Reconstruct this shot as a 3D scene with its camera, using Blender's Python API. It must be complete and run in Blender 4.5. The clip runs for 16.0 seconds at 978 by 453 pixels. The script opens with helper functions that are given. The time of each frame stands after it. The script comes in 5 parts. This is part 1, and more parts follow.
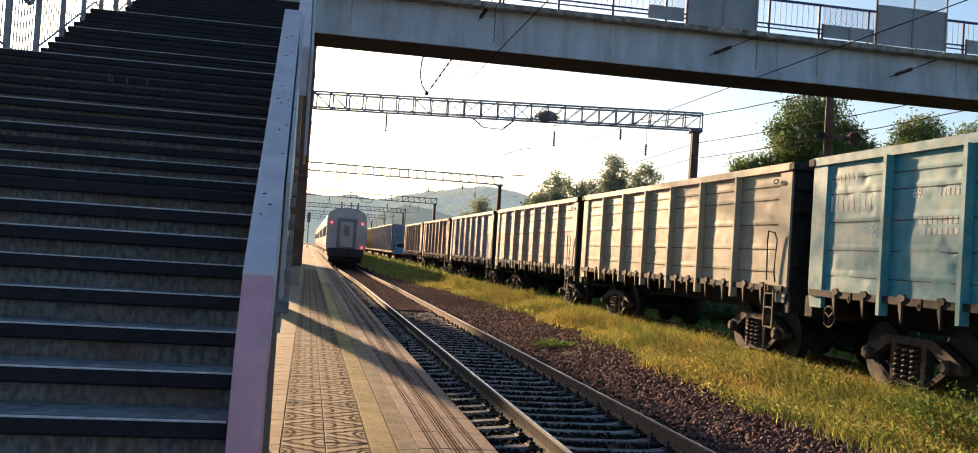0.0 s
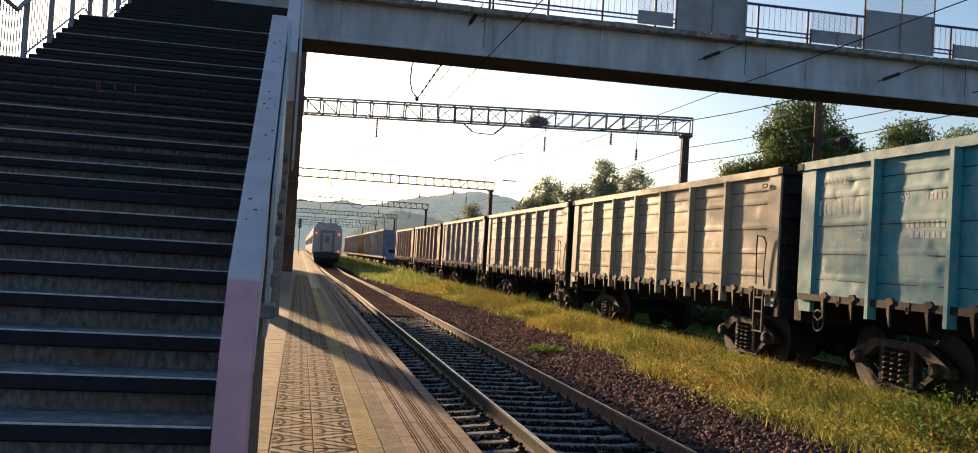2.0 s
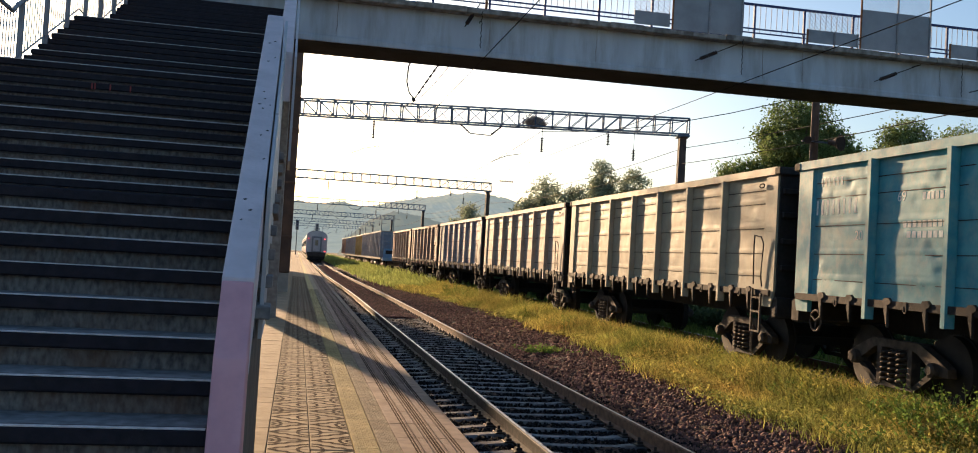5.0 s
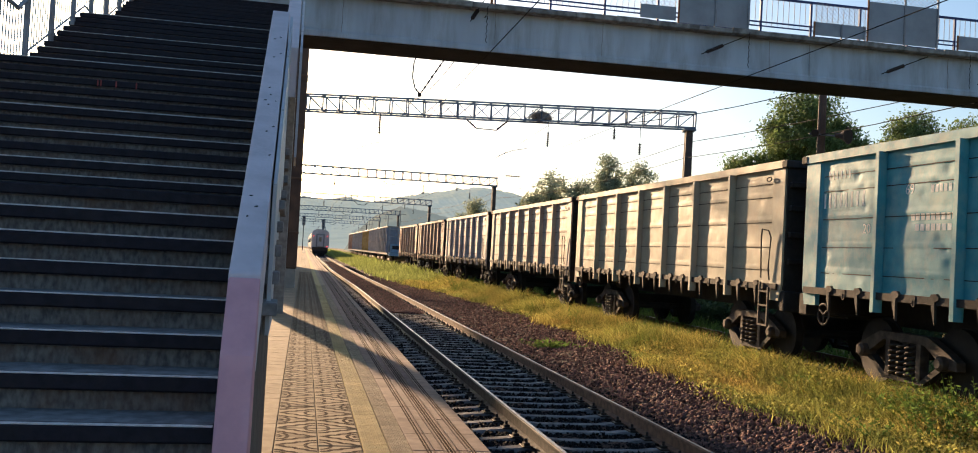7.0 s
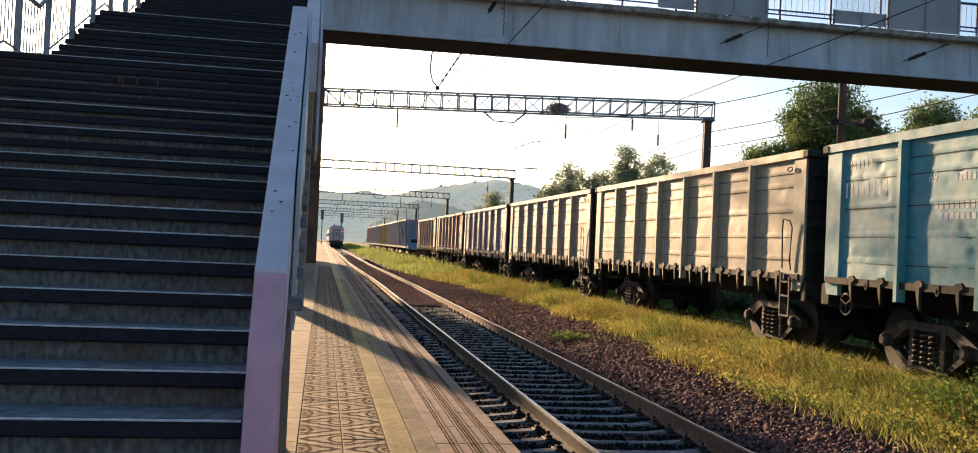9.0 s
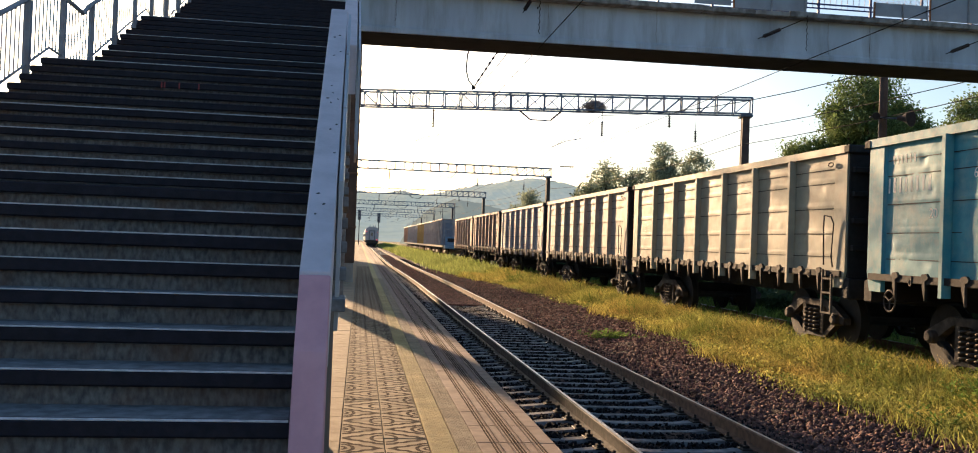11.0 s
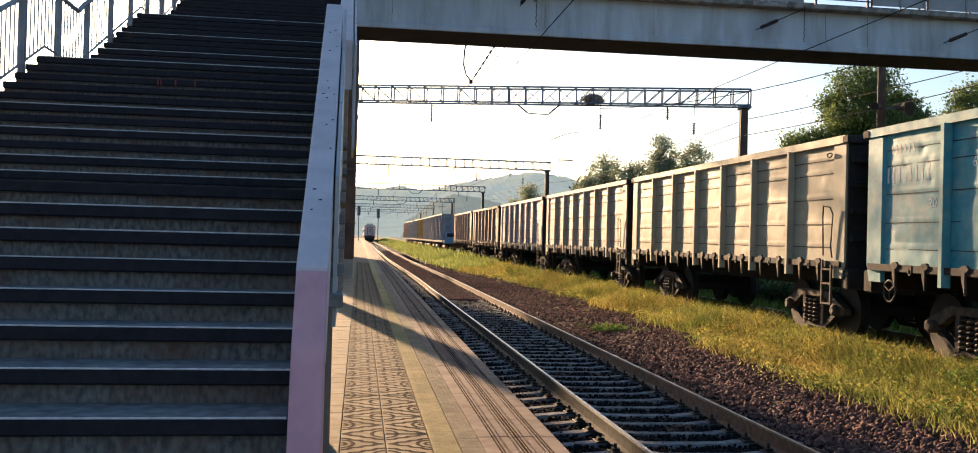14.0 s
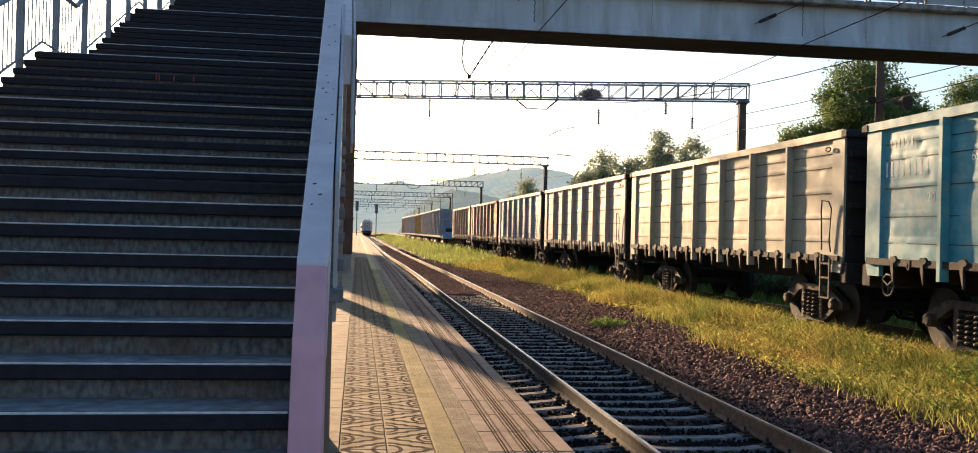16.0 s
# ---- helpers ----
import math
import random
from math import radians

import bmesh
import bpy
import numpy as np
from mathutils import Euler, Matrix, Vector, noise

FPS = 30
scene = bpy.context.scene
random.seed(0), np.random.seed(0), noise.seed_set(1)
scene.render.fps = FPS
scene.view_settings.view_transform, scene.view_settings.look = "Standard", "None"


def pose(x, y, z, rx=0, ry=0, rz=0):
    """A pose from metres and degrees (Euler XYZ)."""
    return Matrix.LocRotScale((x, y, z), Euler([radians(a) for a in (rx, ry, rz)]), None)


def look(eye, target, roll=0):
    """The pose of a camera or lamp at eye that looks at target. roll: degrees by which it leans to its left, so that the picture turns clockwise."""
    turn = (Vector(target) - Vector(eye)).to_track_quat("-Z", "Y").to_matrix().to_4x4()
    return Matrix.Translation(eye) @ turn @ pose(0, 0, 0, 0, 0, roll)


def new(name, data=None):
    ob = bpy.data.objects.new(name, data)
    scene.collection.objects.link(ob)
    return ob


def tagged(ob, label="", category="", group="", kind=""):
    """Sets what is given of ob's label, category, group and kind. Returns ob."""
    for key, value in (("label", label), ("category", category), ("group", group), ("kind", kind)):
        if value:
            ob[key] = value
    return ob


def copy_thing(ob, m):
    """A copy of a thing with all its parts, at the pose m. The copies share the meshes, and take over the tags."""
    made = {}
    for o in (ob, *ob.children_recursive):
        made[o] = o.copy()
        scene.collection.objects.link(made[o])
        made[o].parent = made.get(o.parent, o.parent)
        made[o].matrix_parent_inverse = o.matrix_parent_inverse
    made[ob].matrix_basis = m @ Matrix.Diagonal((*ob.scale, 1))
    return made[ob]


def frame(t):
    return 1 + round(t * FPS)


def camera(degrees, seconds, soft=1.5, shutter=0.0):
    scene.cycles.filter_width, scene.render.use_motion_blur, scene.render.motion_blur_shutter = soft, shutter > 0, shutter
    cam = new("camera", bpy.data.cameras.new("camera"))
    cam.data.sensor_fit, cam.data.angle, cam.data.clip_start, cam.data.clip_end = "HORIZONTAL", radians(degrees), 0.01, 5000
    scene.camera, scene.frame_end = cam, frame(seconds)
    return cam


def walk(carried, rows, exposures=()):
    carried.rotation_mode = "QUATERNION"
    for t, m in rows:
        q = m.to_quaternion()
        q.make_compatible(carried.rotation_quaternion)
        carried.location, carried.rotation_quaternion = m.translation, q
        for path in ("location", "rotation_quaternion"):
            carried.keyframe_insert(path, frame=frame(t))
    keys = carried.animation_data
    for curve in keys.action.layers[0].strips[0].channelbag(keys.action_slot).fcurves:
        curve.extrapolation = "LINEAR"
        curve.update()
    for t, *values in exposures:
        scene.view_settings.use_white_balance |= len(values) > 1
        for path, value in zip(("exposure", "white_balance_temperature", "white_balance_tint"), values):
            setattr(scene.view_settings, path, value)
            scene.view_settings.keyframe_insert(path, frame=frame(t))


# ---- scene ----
cam = camera(53.0, 16.0, soft=1.0)
PATH = [
    (0, (-2.696, 1.37, 1.92), (-2.336, 3.337, 1.973), 3.7),
    (0.5, (-2.695, 1.379, 1.918), (-2.334, 3.346, 1.973), 3.6),
    (1, (-2.691, 1.355, 1.918), (-2.324, 3.321, 1.975), 3.6),
    (1.5, (-2.679, 1.356, 1.923), (-2.307, 3.32, 1.984), 3.5),
    (2, (-2.669, 1.357, 1.918), (-2.293, 3.32, 1.983), 3.5),
    (2.5, (-2.661, 1.361, 1.917), (-2.279, 3.324, 1.983), 3.5),
    (3, (-2.655, 1.372, 1.916), (-2.269, 3.334, 1.983), 3.5),
    (3.5, (-2.65, 1.376, 1.917), (-2.262, 3.337, 1.984), 3.4),
    (4, (-2.657, 1.374, 1.916), (-2.27, 3.335, 1.984), 3.4),
    (6.5, (-2.659, 1.394, 1.912), (-2.289, 3.359, 1.973), 3.2),
    (7, (-2.657, 1.397, 1.916), (-2.288, 3.362, 1.972), 3.1),
    (7.5, (-2.654, 1.399, 1.915), (-2.286, 3.364, 1.966), 3.0),
    (8, (-2.659, 1.407, 1.916), (-2.295, 3.373, 1.964), 2.9),
    (8.5, (-2.664, 1.401, 1.918), (-2.306, 3.369, 1.955), 2.7),
    (9, (-2.685, 1.403, 1.919), (-2.351, 3.375, 1.958), 2.6),
    (11.5, (-2.712, 1.392, 1.926), (-2.457, 3.375, 1.957), 2.0),
    (12, (-2.713, 1.398, 1.925), (-2.456, 3.381, 1.953), 1.8),
    (12.5, (-2.715, 1.395, 1.929), (-2.458, 3.379, 1.957), 1.7),
    (13, (-2.704, 1.403, 1.923), (-2.445, 3.385, 1.951), 1.6),
    (13.5, (-2.701, 1.405, 1.924), (-2.44, 3.388, 1.949), 1.5),
    (14, (-2.698, 1.408, 1.923), (-2.436, 3.39, 1.945), 1.5),
    (14.5, (-2.697, 1.417, 1.921), (-2.433, 3.399, 1.938), 1.4),
    (15, (-2.7, 1.41, 1.92), (-2.436, 3.393, 1.934), 1.4),
    (15.5, (-2.702, 1.418, 1.922), (-2.438, 3.4, 1.934), 1.4),
    (16, (-2.708, 1.409, 1.92), (-2.442, 3.391, 1.932), 1.4),
]
walk(cam, [(t, look(eye, target, roll)) for t, eye, target, roll in PATH], exposures=[(0, 1.26, 5450, 10), (0.5, 0.84, 5450, 10), (1.0, 0.93, 5450, 10), (2, 0.97, 5450, 10), (3.5, 0.99, 5450, 10), (4.2, 1.03, 5450, 10), (7, 1.23, 5450, 10), (8, 1.29, 5450, 10), (12, 1.25, 5450, 10), (14, 1.35, 5450, 10), (14.8, 1.43, 5450, 10), (16, 1.43, 5450, 10)])

# ---- light ----
SUN_AZ, SUN_EL = 10.8, 10.6        # degrees left of the track's direction, above the horizon
world = bpy.data.worlds.new("sky")
scene.world = world
world.use_nodes = True
wn = world.node_tree
sky = wn.nodes.new("ShaderNodeTexSky")
sky.sky_type = "NISHITA"
sky.sun_disc = False
sky.sun_elevation = radians(SUN_EL)
sky.sun_rotation = radians(-SUN_AZ)
sky.air_density, sky.dust_density, sky.ozone_density = 1.0, 1.7, 1.5
bg = wn.nodes["Background"]
bg.inputs["Strength"].default_value = 0.075
wn.links.new(sky.outputs[0], bg.inputs[0])
sun_data = bpy.data.lights.new("sun", "SUN")
sun_data.energy, sun_data.angle, sun_data.color = 5.0, radians(1.1), (1.0, 0.595, 0.275)
sun = new("sun", sun_data)
sun_dir = Vector((-math.sin(radians(SUN_AZ)) * math.cos(radians(SUN_EL)), math.cos(radians(SUN_AZ)) * math.cos(radians(SUN_EL)), math.sin(radians(SUN_EL))))
sun.matrix_world = look(sun_dir * 100, (0, 0, 0))


# ---- materials ----
def mat(name, c1, c2=None, rough=0.8, metal=0.0, scale=6.0, stain=None, stain_scale=0.7, stain_amount=0.5, bump=0.2, bump_scale=40.0, vary=0.0, stretch=(1, 1, 1), spec=0.4, island=0.0, thin=0.0):
    """A procedural surface: two colours mixed by fine grain, a third by broad stains, relief and per-object variation."""
    m = bpy.data.materials.new(name)
    m.use_nodes = True
    nt = m.node_tree
    nodes, link = nt.nodes, nt.links.new
    p = nodes["Principled BSDF"]
    p.inputs["Roughness"].default_value = rough
    p.inputs["Metallic"].default_value = metal
    p.inputs["Specular IOR Level"].default_value = spec
    tc = nodes.new("ShaderNodeTexCoord")
    mp = nodes.new("ShaderNodeMapping")
    mp.inputs["Scale"].default_value = stretch
    link(tc.outputs["Object"], mp.inputs["Vector"])
    info = nodes.new("ShaderNodeObjectInfo")
    offs = nodes.new("ShaderNodeVectorMath")
    offs.operation = "MULTIPLY_ADD"
    link(info.outputs["Random"], offs.inputs[0])
    offs.inputs[1].default_value = (37.0, 19.0, 53.0)
    link(mp.outputs[0], offs.inputs[2])
    n1 = nodes.new("ShaderNodeTexNoise")
    n1.inputs["Scale"].default_value, n1.inputs["Detail"].default_value = scale, 6
    link(offs.outputs[0], n1.inputs["Vector"])
    c2 = c2 or tuple(v * 0.7 for v in c1)
    ramp = nodes.new("ShaderNodeValToRGB")
    ramp.color_ramp.elements[0].position, ramp.color_ramp.elements[1].position = 0.35, 0.65
    ramp.color_ramp.elements[0].color, ramp.color_ramp.elements[1].color = (*c1, 1), (*c2, 1)
    link(n1.outputs["Fac"], ramp.inputs["Fac"])
    col = ramp.outputs["Color"]
    if stain:
        n2 = nodes.new("ShaderNodeTexNoise")
        n2.inputs["Scale"].default_value, n2.inputs["Detail"].default_value = stain_scale, 8
        n2.inputs["Roughness"].default_value = 0.65
        link(offs.outputs[0], n2.inputs["Vector"])
        r2 = nodes.new("ShaderNodeMapRange")
        r2.inputs["From Min"].default_value, r2.inputs["From Max"].default_value = 0.45, 0.75
        r2.inputs["To Max"].default_value = stain_amount
        link(n2.outputs["Fac"], r2.inputs["Value"])
        mx = nodes.new("ShaderNodeMixRGB")
        link(r2.outputs[0], mx.inputs["Fac"])
        link(col, mx.inputs["Color1"])
        mx.inputs["Color2"].default_value = (*stain, 1)
        col = mx.outputs["Color"]
    if vary or island:
        hv = nodes.new("ShaderNodeHueSaturation")
        mr = nodes.new("ShaderNodeMapRange")
        amount = vary or island
        mr.inputs["To Min"].default_value, mr.inputs["To Max"].default_value = 1 - amount, 1 + amount
        if island:
            geo = nodes.new("ShaderNodeNewGeometry")
            link(geo.outputs["Random Per Island"], mr.inputs["Value"])
        else:
            link(info.outputs["Random"], mr.inputs["Value"])
        link(mr.outputs[0], hv.inputs["Value"])
        link(col, hv.inputs["Color"])
        col = hv.outputs["Color"]
    link(col, p.inputs["Base Color"])
    rr = nodes.new("ShaderNodeMapRange")
    rr.inputs["To Min"].default_value, rr.inputs["To Max"].default_value = max(0.05, rough - 0.12), min(1.0, rough + 0.12)
    link(n1.outputs["Fac"], rr.inputs["Value"])
    link(rr.outputs[0], p.inputs["Roughness"])
    if thin:
        tr = nodes.new("ShaderNodeBsdfTranslucent")
        link(col, tr.inputs["Color"])
        ms = nodes.new("ShaderNodeMixShader")
        ms.inputs["Fac"].default_value = thin
        link(p.outputs[0], ms.inputs[1])
        link(tr.outputs[0], ms.inputs[2])
        link(ms.outputs[0], nodes["Material Output"].inputs["Surface"])
    if bump:
        n3 = nodes.new("ShaderNodeTexNoise")
        n3.inputs["Scale"].default_value, n3.inputs["Detail"].default_value = bump_scale, 4
        link(offs.outputs[0], n3.inputs["Vector"])
        b = nodes.new("ShaderNodeBump")
        b.inputs["Strength"].default_value, b.inputs["Distance"].default_value = bump, 0.01
        link(n3.outputs["Fac"], b.inputs["Height"])
        link(b.outputs[0], p.inputs["Normal"])
    return m


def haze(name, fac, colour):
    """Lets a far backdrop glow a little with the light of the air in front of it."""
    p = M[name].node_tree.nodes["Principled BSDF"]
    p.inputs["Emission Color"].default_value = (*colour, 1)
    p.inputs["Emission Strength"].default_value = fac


def glow(name, colour, strength):
    m = bpy.data.materials.new(name)
    m.use_nodes = True
    p = m.node_tree.nodes["Principled BSDF"]
    p.inputs["Base Color"].default_value = (*colour, 1)
    p.inputs["Emission Color"].default_value = (*colour, 1)
    p.inputs["Emission Strength"].default_value = strength
    return m


M = {}
M["concrete"] = mat("weathered concrete", (0.30, 0.29, 0.27), (0.20, 0.19, 0.18), 0.9, scale=9, stain=(0.09, 0.085, 0.08), stain_scale=1.3, stain_amount=0.7, bump=0.5, bump_scale=25)
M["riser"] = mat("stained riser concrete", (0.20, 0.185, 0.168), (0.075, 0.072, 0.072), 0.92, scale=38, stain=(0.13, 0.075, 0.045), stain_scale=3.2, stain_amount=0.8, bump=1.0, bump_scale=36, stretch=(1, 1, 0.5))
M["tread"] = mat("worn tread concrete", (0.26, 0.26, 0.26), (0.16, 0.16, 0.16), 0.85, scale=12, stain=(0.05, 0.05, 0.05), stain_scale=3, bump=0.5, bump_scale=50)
M["nosing"] = mat("dark painted step edge", (0.014, 0.013, 0.022), (0.008, 0.008, 0.014), 0.6, scale=18, stain=(0.04, 0.034, 0.03), stain_scale=5, stain_amount=0.35, bump=0.25, bump_scale=60, spec=0.25)
M["curb_white"] = mat("white painted curb", (0.72, 0.64, 0.66), (0.64, 0.57, 0.59), 0.7, scale=5, stain=(0.40, 0.36, 0.35), stain_scale=4, stain_amount=0.4, bump=0.25, bump_scale=30)
M["curb_pink"] = mat("pink painted curb", (0.72, 0.40, 0.43), (0.64, 0.34, 0.38), 0.65, scale=5, stain=(0.42, 0.27, 0.27), stain_scale=5, stain_amount=0.3, bump=0.2, bump_scale=30)
M["white_sheet"] = mat("white painted sheet", (0.52, 0.55, 0.58), (0.45, 0.48, 0.52), 0.6, scale=3, stain=(0.3, 0.27, 0.24), stain_scale=2, stain_amount=0.4, bump=0.1)
M["rubble"] = mat("rough dark masonry", (0.10, 0.098, 0.09), (0.045, 0.045, 0.045), 0.95, scale=5, stain=(0.16, 0.15, 0.13), stain_scale=2, bump=1.0, bump_scale=12)
M["brown_column"] = mat("rusty brown column", (0.15, 0.085, 0.05), (0.08, 0.05, 0.035), 0.85, scale=2, stain=(0.05, 0.035, 0.03), stain_scale=0.8, stain_amount=0.7, bump=0.5, bump_scale=8)
M["girder"] = mat("pale painted concrete girder", (0.53, 0.59, 0.65), (0.44, 0.49, 0.55), 0.8, scale=1.5, stain=(0.20, 0.19, 0.18), stain_scale=1.3, stain_amount=0.75, bump=0.25, bump_scale=10, stretch=(1.6, 1, 0.28))
M["slab_edge"] = mat("crumbling deck edge", (0.36, 0.34, 0.31), (0.19, 0.17, 0.15), 0.95, scale=5, stain=(0.08, 0.07, 0.06), stain_scale=2.5, stain_amount=0.8, bump=0.9, bump_scale=12)
M["rail_blue"] = mat("blue painted railing", (0.035, 0.06, 0.20), (0.03, 0.045, 0.15), 0.55, scale=8, stain=(0.12, 0.06, 0.04), stain_scale=3, bump=0.1)
M["rail_grey"] = mat("grey painted bars", (0.34, 0.35, 0.37), (0.26, 0.27, 0.29), 0.6, scale=8, stain=(0.16, 0.09, 0.05), stain_scale=3, bump=0.1)
M["panel_grey"] = mat("grey sheet panel", (0.33, 0.35, 0.38), (0.28, 0.30, 0.33), 0.6, scale=2, stain=(0.2, 0.19, 0.18), stain_scale=1, bump=0.1)
M["rust"] = mat("orange rusty steel", (0.30, 0.13, 0.05), (0.18, 0.08, 0.04), 0.85, scale=12, bump=0.4)
M["galv"] = mat("dark grey blue lattice steel", (0.13, 0.175, 0.24), (0.085, 0.115, 0.16), 0.6, metal=0.2, scale=6, stain=(0.10, 0.06, 0.04), stain_scale=2, bump=0.1, spec=0.2)
M["mast"] = mat("dark concrete mast", (0.10, 0.075, 0.06), (0.065, 0.05, 0.045), 0.85, scale=3, bump=0.3, bump_scale=10)
M["porcelain"] = mat("brown porcelain", (0.045, 0.03, 0.025), (0.03, 0.02, 0.02), 0.25, bump=0.0)
M["wire"] = mat("dark wire", (0.025, 0.024, 0.024), (0.018, 0.018, 0.018), 0.8, bump=0.0, spec=0.1)
M["nest"] = mat("dry twigs", (0.34, 0.29, 0.25), (0.2, 0.17, 0.15), 0.95, bump=0.4)
M["rail_side"] = mat("rusty rail web", (0.17, 0.095, 0.058), (0.10, 0.058, 0.038), 0.85, metal=0.0, scale=10, bump=0.3)
M["rail_top"] = mat("polished rail head", (0.42, 0.39, 0.36), (0.30, 0.27, 0.245), 0.4, metal=1.0, scale=4, bump=0.02)
M["rail_shade"] = mat("shadow-black rail web", (0.045, 0.038, 0.036), (0.022, 0.02, 0.02), 0.75, scale=10, bump=0.3, spec=0.2)
M["sleeper"] = mat("grey concrete sleeper", (0.27, 0.275, 0.29), (0.16, 0.165, 0.175), 0.9, scale=10, stain=(0.05, 0.048, 0.05), stain_scale=3, stain_amount=0.7, bump=0.4, vary=0.15, spec=0.12)
M["clip"] = mat("oily rail fastening", (0.05, 0.04, 0.035), (0.03, 0.025, 0.02), 0.7, metal=0.4, bump=0.2)
M["stone"] = mat("crushed ballast", (0.185, 0.085, 0.064), (0.06, 0.034, 0.03), 0.9, scale=20, stain=(0.30, 0.18, 0.14), stain_scale=6, bump=0.3, island=0.65)
M["stone_black"] = mat("near-black ballast", (0.016, 0.0155, 0.018), (0.009, 0.009, 0.011), 0.9, scale=20, bump=0.3, island=0.5, spec=0.08)
M["tile"] = mat("tan paving tile", (0.37, 0.295, 0.19), (0.29, 0.23, 0.15), 0.9, scale=8, stain=(0.19, 0.145, 0.105), stain_scale=1.5, stain_amount=0.5, bump=0.25, bump_scale=60, vary=0.10, spec=0.12)
M["groove"] = mat("dirty tile groove", (0.065, 0.043, 0.03), (0.038, 0.027, 0.02), 1.0, bump=0.0, spec=0.02)
M["yellow"] = mat("faded yellow tactile tile", (0.53, 0.44, 0.21), (0.43, 0.36, 0.185), 0.85, scale=10, stain=(0.28, 0.22, 0.11), stain_scale=2, bump=0.25, vary=0.12, spec=0.15)
M["tactile"] = mat("sandy tactile tile", (0.40, 0.335, 0.225), (0.31, 0.26, 0.18), 0.88, scale=10, stain=(0.16, 0.13, 0.095), stain_scale=2, bump=0.25, vary=0.12, spec=0.15)
M["slab"] = mat("pinkish edge slab", (0.33, 0.25, 0.195), (0.25, 0.19, 0.15), 0.9, scale=7, stain=(0.15, 0.11, 0.085), stain_scale=1.2, bump=0.25, vary=0.08, spec=0.12)
M["slab_brown"] = mat("brown grooved band", (0.15, 0.085, 0.07), (0.11, 0.065, 0.055), 0.85, scale=9, bump=0.3, vary=0.08)
M["under"] = mat("dark platform side", (0.16, 0.15, 0.14), (0.1, 0.095, 0.09), 0.95, scale=4, bump=0.5)
M["soot_shade"] = mat("sooty and shade-dark steel", (0.022, 0.02, 0.019), (0.014, 0.013, 0.013), 0.8, scale=10, stain=(0.05, 0.03, 0.02), stain_scale=3, bump=0.3)
M["bogie"] = mat("dusty brown bogie casting", (0.095, 0.072, 0.056), (0.04, 0.031, 0.026), 0.75, metal=0.1, scale=8, stain=(0.02, 0.017, 0.015), stain_scale=3, bump=0.4)
M["wheel"] = mat("dark wheel steel", (0.025, 0.021, 0.019), (0.018, 0.016, 0.015), 0.7, metal=0.3, bump=0.2)
# pale edge colour also carries the sky's grazing glint on the treads
M["worn"] = mat("worn step edge with sky glint painted in", (0.66, 0.65, 0.64), (0.44, 0.43, 0.42), 0.6, scale=20, bump=0.2)
M["soffit"] = mat("near-black soffit", (0.035, 0.034, 0.034), (0.022, 0.022, 0.022), 0.95, scale=2, bump=0.2)
M["plinth"] = mat("grey tiled plinth", (0.34, 0.31, 0.27), (0.28, 0.26, 0.23), 0.85, scale=3, bump=0.2)
M["red"] = mat("faded red paint", (0.30, 0.06, 0.05), (0.22, 0.04, 0.04), 0.7, bump=0.0)
M["letter"] = mat("faded white stencil", (0.88, 0.90, 0.84), (0.55, 0.62, 0.60), 0.85, scale=14, bump=0.0)


def wagon_paint(name, c, dark, rust=(0.16, 0.075, 0.04), amount=0.45):
    return mat(name, c, dark, 0.62, scale=3.5, stain=rust, stain_scale=2.2, stain_amount=amount, bump=0.12, bump_scale=14, vary=0.06, spec=0.35)


M["teal"] = wagon_paint("teal wagon paint", (0.10, 0.35, 0.40), (0.055, 0.26, 0.325), (0.40, 0.46, 0.36), 0.5)
M["beige"] = wagon_paint("pale teal-grey wagon paint", (0.41, 0.385, 0.275), (0.33, 0.32, 0.24), (0.36, 0.24, 0.14))
# the next three paints are lightened partly for haze over the farther wagons
M["silver"] = wagon_paint("grey brown wagon paint", (0.48, 0.40, 0.31), (0.38, 0.315, 0.25))
M["bluegrey"] = wagon_paint("pale patchy grey wagon paint", (0.50, 0.47, 0.46), (0.36, 0.34, 0.35), (0.20, 0.13, 0.10), 0.6)
M["redbrown"] = wagon_paint("red brown wagon paint", (0.45, 0.28, 0.21), (0.35, 0.21, 0.155))
M["ochre"] = wagon_paint("ochre wagon paint", (0.36, 0.25, 0.06), (0.28, 0.19, 0.05))
M["navy"] = wagon_paint("dusty blue grey wagon paint", (0.30, 0.32, 0.37), (0.24, 0.26, 0.31))
# coach paint and end frame are lightened to stand in for distance haze
M["coach"] = mat("haze-pale grey coach paint", (0.60, 0.54, 0.50), (0.51, 0.46, 0.43), 0.6, scale=1.5, stain=(0.22, 0.2, 0.19), stain_scale=0.6, bump=0.05)
M["coach_dark"] = mat("grey coach end frame", (0.27, 0.25, 0.245), (0.2, 0.19, 0.185), 0.6, bump=0.1)
M["coach_roof"] = mat("grey coach roof", (0.24, 0.25, 0.27), (0.19, 0.2, 0.22), 0.6, bump=0.05)
M["window"] = mat("dark coach window", (0.03, 0.035, 0.04), (0.02, 0.025, 0.03), 0.12, bump=0.0)
M["cabin_blue"] = mat("pale blue paint", (0.26, 0.38, 0.50), (0.2, 0.3, 0.42), 0.6, scale=3, bump=0.1)
M["tail"] = glow("red tail light", (1.0, 0.06, 0.05), 2.0)
